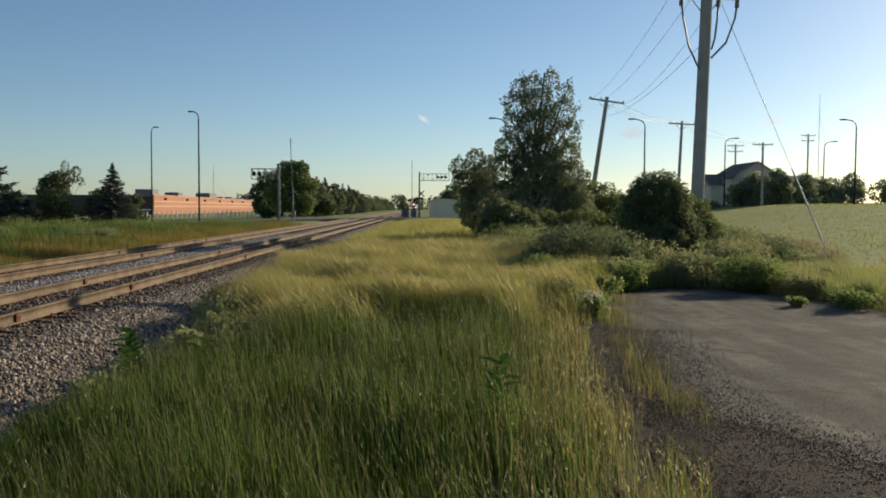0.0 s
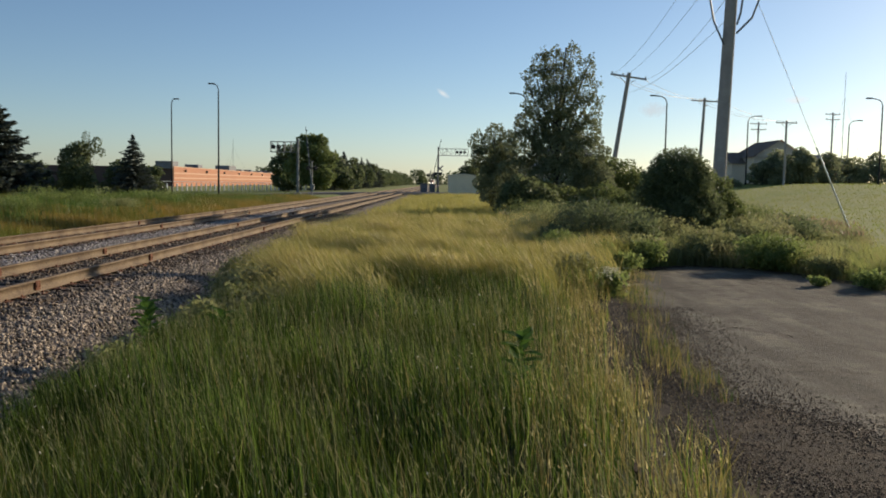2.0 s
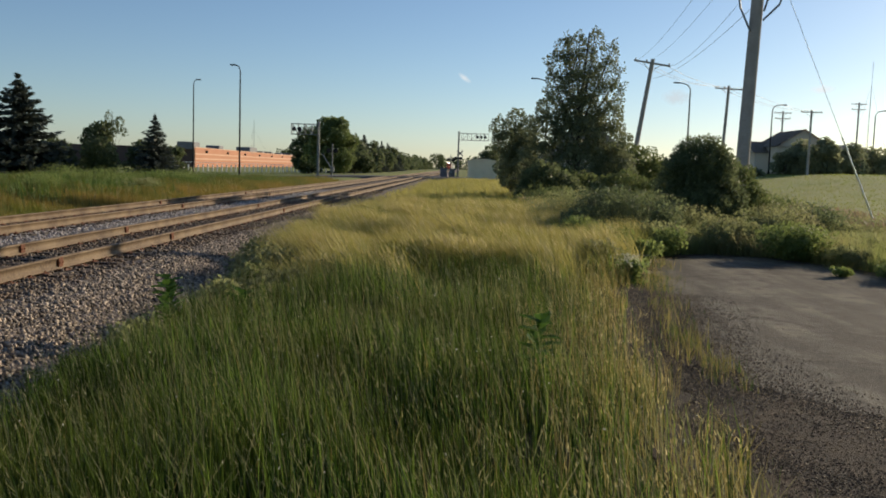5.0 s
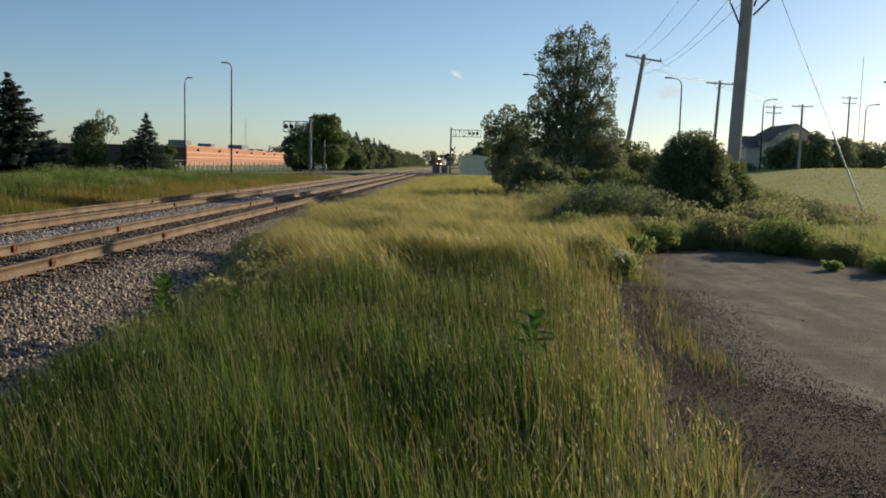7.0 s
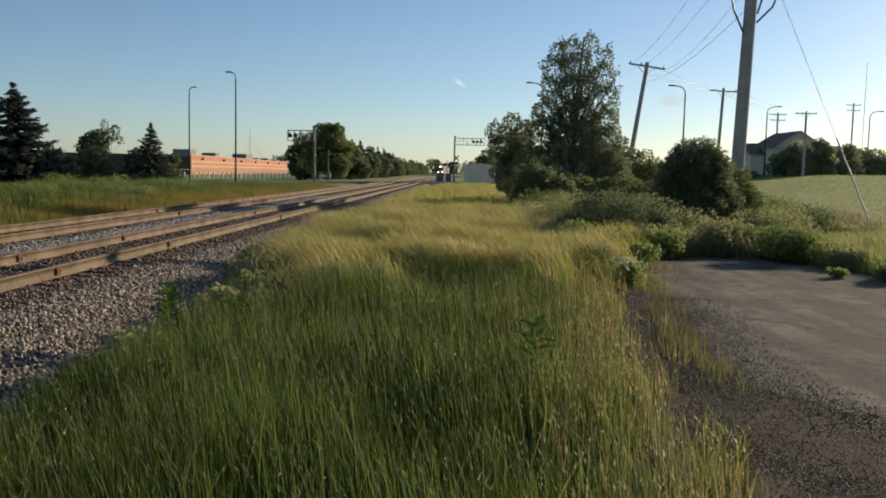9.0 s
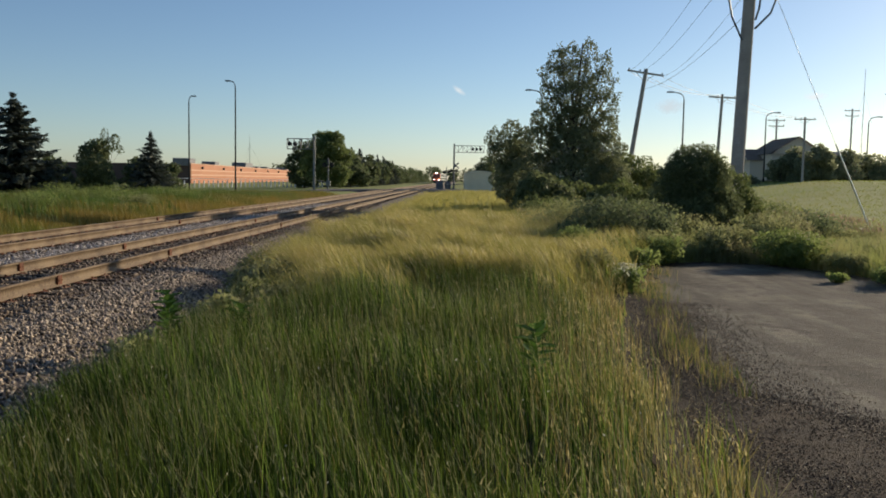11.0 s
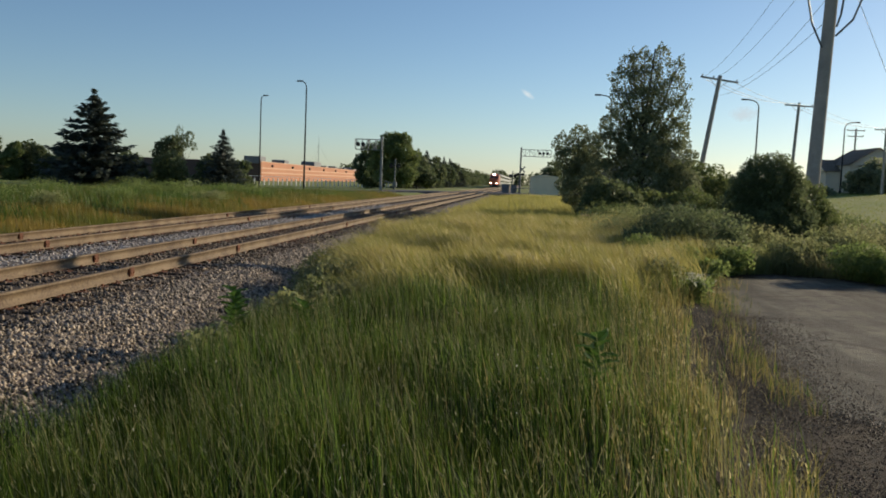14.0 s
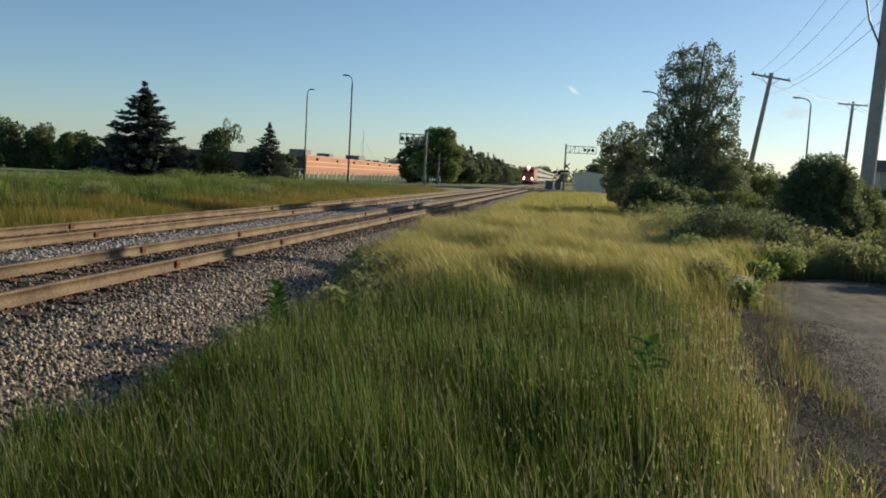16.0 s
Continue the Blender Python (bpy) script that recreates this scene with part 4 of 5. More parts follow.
tree(8.95, 28.8, [(0, 0, 1.5, 0.7, 0.95), (0.55, 0, 0.95, 0.65, 0.8), (-0.4, 0, 1.0, 0.7, 0.9), (0.9, 0, 0.6, 0.5, 0.55)], 16000, 0.042, L["shrub"], "small green bush beside the utility pole", 0.05, "bush")
tree(4.6, 166, random_lobes(7.5, 6.6, 7, 0.05, 0.4), 3000, 0.26, L["far"], "dark tree behind the signal hut", 0.15)
tree(9.6, 160, random_lobes(9.5, 10.0, 9, 0.03, 0.35), 5200, 0.28, L["far"], "dark tree behind the signal hut", 0.15)


def house(x, y, w, d, h, peak, rz, label, wall, hip=False):
    t = thing("house", x, y, float(gz(x, y)), rz, label, "house", "houses beyond the meadow")
    part("house_body", box(B(), 0, 0, h / 2, w, d, h), M[wall], t)
    bm = B()
    o, k = 0.45, (w * 0.32 if hip else 0)
    a = [bm.verts.new(p) for p in ((-w / 2 - o, -d / 2 - o, h), (w / 2 + o, -d / 2 - o, h), (w / 2 + o, d / 2 + o, h), (-w / 2 - o, d / 2 + o, h))]
    if hip:
        r = [bm.verts.new(p) for p in ((-w / 2 + k, 0, peak), (w / 2 - k, 0, peak))]
        for q in ((a[0], a[1], r[1], r[0]), (a[1], a[2], r[1]), (a[2], a[3], r[0], r[1]), (a[3], a[0], r[0]), (a[3], a[2], a[1], a[0])):
            bm.faces.new(q)
        part("roof", bm, M["shingle"], t)
    else:
        r = [bm.verts.new(p) for p in ((0, -d / 2 - o, peak), (0, d / 2 + o, peak))]
        for q in ((a[0], r[0], r[1], a[3]), (a[1], a[2], r[1], r[0]), (a[3], a[2], a[1], a[0])):
            bm.faces.new(q)
        bmesh.ops.solidify(bm, geom=bm.faces[:], thickness=0.15)
        part("roof", bm, M["shingle"], t)
        for s in (-1, 1):
            b2 = B()
            b2.faces.new([b2.verts.new(p) for p in ((-w / 2, s * d / 2, h), (w / 2, s * d / 2, h), (0, s * d / 2, peak - 0.1))])
            part("gable", b2, M[wall], t)
    for wx in (-0.28, 0.28):
        for wz in (1.6, 4.3):
            if wz < h:
                win = part("window", box(B(), wx * w, -d / 2 - 0.03, wz, 1.2, 0.1, 1.4), M["white"], t)
                part("pane", box(B(), wx * w, -d / 2 - 0.09, wz, 1.0, 0.04, 1.2), M["glass"], win)
    return t


house(49.5, 134, 7.6, 10, 3.9, 6.5, 0, "beige two-storey house with a brown gable roof", "siding")
house(45.9, 136, 7, 4.4, 3.1, 4.9, 90, "beige side wing of a house with a low roof", "siding")
house(20.6, 150, 15, 12, 3.6, 8.7, 0, "low house with a brown hipped roof behind shrubs", "siding", True)
house(64.5, 150, 12, 10, 2.6, 5.0, 0, "low brick house with a hipped roof", "brick", True)
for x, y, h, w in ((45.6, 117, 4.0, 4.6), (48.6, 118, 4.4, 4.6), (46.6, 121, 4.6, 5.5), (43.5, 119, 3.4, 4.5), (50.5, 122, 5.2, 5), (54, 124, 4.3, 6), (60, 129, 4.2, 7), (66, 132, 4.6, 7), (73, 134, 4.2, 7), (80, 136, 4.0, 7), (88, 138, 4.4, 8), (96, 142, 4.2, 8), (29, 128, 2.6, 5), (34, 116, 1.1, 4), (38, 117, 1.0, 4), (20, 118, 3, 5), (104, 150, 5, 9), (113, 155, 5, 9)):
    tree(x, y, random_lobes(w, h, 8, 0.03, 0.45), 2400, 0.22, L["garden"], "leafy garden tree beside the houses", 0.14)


def radio_mast(x, y, h, label):
    t = thing("radio_mast", x, y, float(gz(x, y)), label=label, category="mast")
    part("mast", tube(B(), (0, 0, 0), (0, 0, h), 0.16, 0.08, 6), M["galv"], t)
    for a in range(3):
        part("stay", tube(B(), (0, 0, h * 0.8), (12 * math.cos(a * 2.1), 12 * math.sin(a * 2.1), 0), 0.03, None, 4), M["wire"], t)


radio_mast(182, 400, 52, "thin far radio mast beyond the houses")
radio_mast(-122, 500, 26, "thin far radio mast behind the brick hall")


def cloud(az, el, w, h, label, material, roll=0.0):
    """A small wisp of cloud far off in the sky."""
    d = 3600.0
    c = Vector((math.sin(radians(az)) * d, math.cos(radians(az)) * d, math.tan(radians(el)) * d))
    v = [(-w, 0, -h), (w, 0, -h), (w, 0, h), (-w, 0, h)]
    ob = new("cloud", mesh_of("cloud", v, [(0, 1, 2, 3)], material))
    ob.matrix_world = Matrix.Translation(c) @ Matrix.Rotation(radians(-az), 4, "Z") @ Matrix.Rotation(radians(roll), 4, "Y")
    ob.visible_shadow = False
    return tagged(ob, label, "cloud", "small clouds")


def cloud_material(colour):
    m = bpy.data.materials.new("cloud_wisp")
    m.use_nodes = True
    n, l = m.node_tree.nodes, m.node_tree.links
    n.remove(n["Principled BSDF"])
    tc, no, gr, mp = n.new("ShaderNodeTexCoord"), n.new("ShaderNodeTexNoise"), n.new("ShaderNodeTexGradient"), n.new("ShaderNodeMapping")
    gr.gradient_type = "SPHERICAL"
    mp.inputs["Location"].default_value, mp.inputs["Scale"].default_value = (-1, 0, -1), (2, 0, 2)
    no.inputs["Scale"].default_value, no.inputs["Detail"].default_value = 0.035, 5
    l.new(tc.outputs["Generated"], mp.inputs["Vector"]), l.new(mp.outputs[0], gr.inputs["Vector"]), l.new(tc.outputs["Object"], no.inputs["Vector"])
    a, b = n.new("ShaderNodeMath"), n.new("ShaderNodeMapRange")
    a.operation = "MULTIPLY"
    l.new(gr.outputs["Fac"], a.inputs[0]), l.new(no.outputs["Fac"], a.inputs[1])
    b.inputs[1].default_value, b.inputs[2].default_value, b.inputs[4].default_value = 0.10, 0.42, 0.6
    l.new(a.outputs[0], b.inputs[0])
    tr, em, mx = n.new("ShaderNodeBsdfTransparent"), n.new("ShaderNodeEmission"), n.new("ShaderNodeMixShader")
    em.inputs["Color"].default_value, em.inputs["Strength"].default_value = (*colour, 1), 0.85
    l.new(b.outputs[0], mx.inputs[0]), l.new(tr.outputs[0], mx.inputs[1]), l.new(em.outputs[0], mx.inputs[2])
    l.new(mx.outputs[0], n["Material Output"].inputs["Surface"])
    return m


WHITE_CLOUD, GREY_CLOUD = cloud_material((0.93, 0.93, 0.92)), cloud_material((0.66, 0.70, 0.74))
cloud(-0.2, 5.85, 44, 15, "small white wisp of cloud", WHITE_CLOUD, 36.0)
cloud(13.3, 4.9, 75, 42, "small grey-white cloud in the sky", GREY_CLOUD)
cloud(21.8, 5.4, 60, 22, "faint white wisp of cloud", WHITE_CLOUD)


# ======== train ========
def build_train():
    t = thing("passenger_train", -10.9, 771, 0, label="oncoming passenger train, red locomotive and silver cars", category="train")

    def wheels(parent, y):
        bm = B()
        box(bm, 0, y, 0.6, 2.3, 3.6, 0.5, bevel=0.08)
        for dy in (-1.3, 1.3):
            for s in (-0.75, 0.75):
                tube(bm, (s - 0.07, y + dy, 0.5), (s + 0.07, y + dy, 0.5), 0.5, None, 14)
        part("bogie", bm, M["locodark"], parent)

    bm = box(B(), 0, 9.5, 2.75, 3.05, 17.0, 3.2, bevel=0.18)
    loco = part("locomotive", bm, M["locored"], t, "red and grey diesel locomotive")
    bm = B()
    w = 1.5
    ring = [[bm.verts.new((s * w * (0.92 if z > 3.5 else 1), y, z)) for z, y in ((1.0, 0.1), (2.9, -0.1), (4.2, 0.75), (4.62, 1.3), (4.62, 2.4), (1.0, 2.4))] for s in (-1, 1)]
    n = 6
    for k in range(n):
        bm.faces.new((ring[0][k], ring[0][(k + 1) % n], ring[1][(k + 1) % n], ring[1][k]))
    bm.faces.new(ring[0][::-1]), bm.faces.new(ring[1])
    bmesh.ops.recalc_face_normals(bm, faces=bm.faces)
    bmesh.ops.bevel(bm, geom=bm.edges[:], offset=0.09, segments=2, affect="EDGES")
    part("nose", bm, M["locored"], loco)
    for s in (-1, 1):
        m = pose(s * 0.68, 0.28, 3.55, -33, 0, 0)
        part("windshield", box(B(), 0, 0, 0, 1.1, 0.06, 0.75, m, 0.02), M["glass"], loco)
        part("ditch_light", tube(B(), (s * 1.05, -0.2, 1.55), (s * 1.05, 0.0, 1.55), 0.15, None, 16), M["lamp"], loco, "glowing ditch light")
    part("headlight", box(B(), 0, 0.72, 4.45, 0.6, 0.3, 0.26, bevel=0.06), M["lamp"], loco, "glowing twin headlight")
    part("pilot", box(B(), 0, 0.2, 0.62, 2.9, 0.5, 0.75, bevel=0.1), M["locodark"], loco)
    part("frame", box(B(), 0, 9.5, 1.08, 3.0, 18.4, 0.35, bevel=0.05), M["locodark"], loco)
    part("coupler", tube(B(), (0, -0.75, 0.85), (0, 0, 0.85), 0.14, None, 8), M["locodark"], loco)
    part("roof_gear", box(B(), 0, 11, 4.5, 2.0, 10, 0.5, bevel=0.1), M["locodark"], loco)
    wheels(loco, 4.0), wheels(loco, 14.8)
    for c in range(8):
        y0 = 19.6 + c * 26.4
        bm = box(B(), 0, y0 + 13, 2.85, 3.05, 25.6, 3.9, bevel=0.28)
        car = part("passenger_car", bm, M["steelcar"], t, "silver fluted bilevel passenger car")
        for s in (-1, 1):
            for z in (2.15, 3.75):
                part("window_band", box(B(), s * 1.53, y0 + 13, z, 0.03, 21, 0.6), M["glass"], car)
        part("underframe", box(B(), 0, y0 + 13, 0.75, 2.6, 14, 0.5, bevel=0.05), M["locodark"], car)
        part("end_door", box(B(), 0, y0 + 0.15, 2.2, 0.9, 0.1, 2.1), M["locodark"], car)
        wheels(car, y0 + 3.5), wheels(car, y0 + 22.5)
    return t


train = build_train()

# ======== grass and weeds ========
def meadow(x, y):
    return (x > toe(y)) & (x < edge(y))


def gold_share(x, y):
    """How much of the grass is golden, 0 to 1, in ragged drifts."""
    start = 13.0 - 0.6 * x + 1.6 * np.sin(x * 1.1 + 0.5) + 1.0 * np.sin(x * 2.9)
    return np.clip((y - start) / 3.5 + 0.25 * np.sin(x * 1.7 + y * 0.8) + 0.2 * np.sin(y * 1.3 - x), 0, 1)


swaying = []
P = scatter(150000, -5.2, 3.2, 2.2, 19.0, meadow, 1.3)
tuft = 0.5 + 0.5 * np.sin(P[:, 0] * 5.1 + 2.0 * np.sin(P[:, 1] * 2.3)) * np.sin(P[:, 1] * 4.3 + 1.5 * np.sin(P[:, 0] * 3.1))
P = P[rng.uniform(0, 1, len(P)) < 0.16 + 0.74 * tuft]
dryness = np.clip((P[:, 0] - edge(P[:, 1]) + 1.8) / 1.5, 0, 1)
u = rng.uniform(0, 1, len(P))
is_dry = u < dryness * 0.85
is_gold = ~is_dry & (rng.uniform(0, 1, len(P)) < gold_share(P[:, 0], P[:, 1]))
stuff_grass("tall_grass", P[~is_dry & ~is_gold], 0.62, 0.0085, 0.13, L["grass"], "tall green meadow grass standing in light wind", (-0.07, -0.03), 2, 1.0, 0.6)
G = P[~is_dry & ~is_gold]
H = G[::5].copy()
H[:, 2] += 0.36 + rng.uniform(-0.12, 0.16, len(H))
H[:, 0] -= 0.03
stuff_grass("green_seed_heads", H, 0.055, 0.009, 0.4, L["pale"], "small pale seed heads over the green grass", (-0.3, -0.1), 1)
stuff_grass("dead_stems", G[::22] + np.array([0.01, 0.0, 0.0]), 0.7, 0.006, 0.22, L["dry"], "dead straw stems among the green grass", (-0.1, -0.04))
stuff_grass("dry_grass", P[is_dry][::2], 0.46, 0.008, 0.3, L["dry"], "dry yellowing grass along the gravel edge", (-0.12, -0.04))
D = P[is_dry][::3].copy()
D[:, 2] += 0.30 + rng.uniform(-0.1, 0.12, len(D))
stuff_grass("dry_seed_heads", D, 0.05, 0.008, 0.6, L["seed"], "tan seed heads of the dry grass", (-0.3, -0.1))
T = P[is_gold]
T = T[(T[:, 0] < edge(T[:, 1]) - 0.6) | (rng.uniform(0, 1, len(T)) < 0.3)]
P = scatter(110000, -5.4, 5.2, 15, 36, lambda x, y: (x > toe(y)) & ((x < edge(y)) | (y > 21)), 1.3)
P = P[(P[:, 0] < edge(P[:, 1]) - 0.6) | (P[:, 1] > 21) | (rng.uniform(0, 1, len(P)) < 0.35)]
u = rng.uniform(0, 1, len(P)) < gold_share(P[:, 0], P[:, 1])
waving = []


def wave_patches(name, Q, *rest):
    """The same grass in six interleaved drifts, each an object of its own that the wind moves."""
    band = np.floor(Q[:, 0] * 0.9 + Q[:, 1] * 0.6 + 0.8 * np.sin(Q[:, 1] * 1.3)).astype(int) % 6
    for k in range(6):
        waving.append((stuff_grass(name, Q[band == k], *rest), k))


wave_patches("golden_grass", np.concatenate([T, P[u]]), 0.80, 0.012, 0.3, L["gold"], "tall golden feathery grass bending in wind", (-0.36, -0.12), 2, 0.9, 0.8)
stuff_grass("green_undergrowth", P[~u], 0.5, 0.014, 0.25, L["grass"], "green grass between the golden drifts", (-0.1, -0.05))
S = np.concatenate([T[::4], P[u][::2]])
S = S[(S[:, 0] < edge(S[:, 1]) - 0.5) | (S[:, 1] > 21)]
crest = 0.5 + 0.25 * np.sin(S[:, 0] * 2.07 + 1.7 * np.sin(S[:, 1] * 0.81)) + 0.25 * np.sin(S[:, 1] * 1.71 + 2.1 * np.sin(S[:, 0] * 1.17 + 0.4))
S = S[rng.uniform(0, 1, len(S)) < 0.15 + 0.85 * crest]
crest = 0.5 + 0.25 * np.sin(S[:, 0] * 2.07 + 1.7 * np.sin(S[:, 1] * 0.81)) + 0.25 * np.sin(S[:, 1] * 1.71 + 2.1 * np.sin(S[:, 0] * 1.17 + 0.4))
S[:, 2] += 0.22 + 0.42 * crest + rng.uniform(-0.14, 0.16, len(S))
S[:, 0] -= 0.16
wave_patches("grass_plumes", S, 0.19, 0.019, 0.5, L["seed"], "pale feathery seed heads of the golden grass", (-0.5, -0.2), 1)
# a taller fringe along the ballast
y = 3 + 30 * rng.uniform(0, 1, 26000) ** 1.3
x = toe(y) + np.abs(rng.normal(0, 0.4, len(y))) - 0.05
stuff_grass("fringe_grass", np.stack([x, y, gz(x, y)], 1), 0.5, 0.011, 0.2, L["grass"], "tall rank grass fringe along the ballast", (-0.1, -0.05))
# thin seed stalks standing over the green grass
P = scatter(4200, -4.2, 1.6, 2.4, 13, meadow, 1.2)
stuff_grass("seed_stalks", P, 0.82, 0.0045, 0.3, L["pale"], "thin pale seed stalks over the green grass", (-0.12, -0.05), 3)
# grass round the place where the camera stands
P = scatter(16000, -3.6, 1.5, -6, 2.3)
stuff_grass("trodden_grass", P, 0.4, 0.009, 0.3, L["grass"], "green grass behind the tall meadow grass", (-0.1, -0.04))
# small pale flowers
P = scatter(420, -4.2, 2.2, 3.0, 17, meadow, 1.0)
P[:, 2] += rng.uniform(0.38, 0.72, len(P))
v, f = leaf_cards(P, 0.008)
tagged(new("pale_flowers", mesh_of("pale_flowers", v, f, L["flower"])), "tiny pale flowers among the grass", "flowers", kind="stuff")
# tufts on the gravel verge
VERGE = ((2.6, 10.3, 0.13, 110), (2.62, 9.6, 0.1, 90), (2.5, 8.9, 0.09, 80), (2.66, 8.5, 0.08, 60), (2.45, 8.1, 0.06, 30), (2.62, 7.8, 0.05, 22), (2.3, 9.4, 0.07, 30), (2.75, 11.2, 0.14, 80), (3.0, 12.6, 0.15, 110), (3.3, 14.4, 0.16, 180), (3.6, 16.0, 0.2, 240), (3.1, 15.2, 0.2, 200), (4.1, 18.2, 0.2, 240), (1.75, 5.2, 0.12, 90), (1.95, 6.3, 0.08, 30), (9.3, 14.2, 0.25, 300), (8.9, 17.2, 0.3, 420), (8.3, 19.2, 0.25, 300))
P = np.concatenate([np.stack([rng.normal(x, s, n), rng.normal(y, s * 2.0, n), np.full(n, -0.34)], 1) for x, y, s, n in VERGE])
green = rng.uniform(0, 1, len(P)) < 0.45
stuff_grass("verge_tufts", P[~green], 0.27, 0.006, 0.45, L["dry"], "dry grass tufts on the gravel verge", (-0.1, -0.04), 2, 1.0, 0.3)
stuff_grass("green_tufts", P[green], 0.2, 0.006, 0.5, L["bank"], "green grass blades in the verge tufts", (-0.08, -0.04), 2, 1.0, 0.3)
P = scatter(26000, 3.4, 11.5, 17.5, 23.5, lambda x, y: y > np.interp(x, [3.4, 4.2, 5.9, 7.4, 8.3, 8.9, 11.5], [18.2, 20.0, 21.7, 21.4, 19.6, 17.6, 17.0]) + 0.25 * np.sin(x * 3.1), 1.4)
stuff_grass("front_weeds", P, 0.55, 0.017, 0.4, L["front"], "leafy green weeds along the pavement end", (-0.1, -0.05), 2, 2.2, 1.0)
P = scatter(30000, 7.8, 17, 9, 26, lambda x, y: x > np.interp(y, [9, 13, 17, 20, 26], [10.4, 9.4, 8.8, 9.6, 12.2]) + 0.3 * np.sin(y * 2.3), 1.1)
stuff_grass("verge_grass", P, 0.32, 0.012, 0.35, L["gold"], "yellow-green grass beside the pavement", (-0.12, -0.05), 2, 1.2, 0.8)
P = scatter(70000, -5.6, 18, 36, 130, lambda x, y: (x > toe(y)) & (x < 6 + 0.1 * y), 1.5)
stuff_grass("far_golden_grass", P, 0.62, 0.05, 0.3, L["gold"], "golden grass strip running towards the crossing", (-0.2, -0.08), 1)
P = scatter(82000, -40, -13.6, 8, 100, None, 1.3)
stuff_grass("bank_grass", P[P[:, 0] < -14.9 + 1.2 * np.sin(P[:, 1] * 0.55) * np.sin(P[:, 1] * 0.23)], 0.55, 0.035, 0.28, L["bank"], "green grass on the far bank", (-0.15, -0.05), 1, 0.45, 1.1)
P = scatter(62000, -18.6, -13.4, 10, 100, lambda x, y: rng.uniform(0, 1, len(x)) < np.clip((x + 18.0 + 1.6 * np.sin(y * 0.8) * np.sin(y * 0.31 + 1)) / 2.6, 0.03, 1), 1.5)
stuff_grass("ochre_grass", P, 0.5, 0.025, 0.3, L["ochre"], "ochre grass along the foot of the far bank", (-0.15, -0.05), 1, 0.5, 0.8)
P = scatter(85000, 8, 75, 8, 125, lambda x, y: (x > 8 + 0.12 * y) & ((x > 0.45 * y) | (y > 36)), 1.6)
stuff_grass("mown_grass", P, 0.12, 0.055, 0.4, L["mown"], "short mown grass of the meadow", (-0.1, 0), 1)
P = scatter(40000, 2.6, 15.5, 20.2, 42, lambda x, y: (x < np.minimum(15.5, 0.47 * y + 0.5 * np.sin(y * 2))) & (y > 21.5 - 0.25 * (x - 5)), 1.5)
stuff_grass("mixed_weeds", P, 0.62, 0.022, 0.35, L["weed_dull"], "tall mixed weeds beyond the pavement", (-0.1, -0.04))
S = P[P[:, 1] > 25.5][::6].copy()
S[:, 2] += 0.55
stuff_grass("weed_heads", S, 0.2, 0.05, 0.5, L["brown"], "brown seed heads of the tall weeds", (-0.2, -0.1))


def weed_clump(x, y, w, h, n, size, m, label):
    z0 = float(gz(x, y))
    t = thing("weed_clump", x, y, z0, label=label, category="weeds", group="weed clumps")
    lobes = [(rng.uniform(-0.3, 0.3) * w, rng.uniform(-0.3, 0.3) * w, h * rng.uniform(0.35, 0.65), w * rng.uniform(0.28, 0.42), h * rng.uniform(0.3, 0.42)) for _ in range(5)]
    v, f = leaf_cards(blob_points(n, lobes, 0.3), size)
    part("leaves", mesh_of("leaves", v, f, L[m]), L[m], t)
    bm = B()
    for _ in range(9):
        a, r = rng.uniform(0, 6.28), rng.uniform(0.1, 0.4) * w
        tube(bm, (0.3 * r * math.cos(a), 0.3 * r * math.sin(a), 0), (r * math.cos(a), r * math.sin(a), h * rng.uniform(0.6, 1.05)), 0.012, 0.004, 4)
    tagged(part("stem", bm, L[m], t), kind="stuff")
    return t


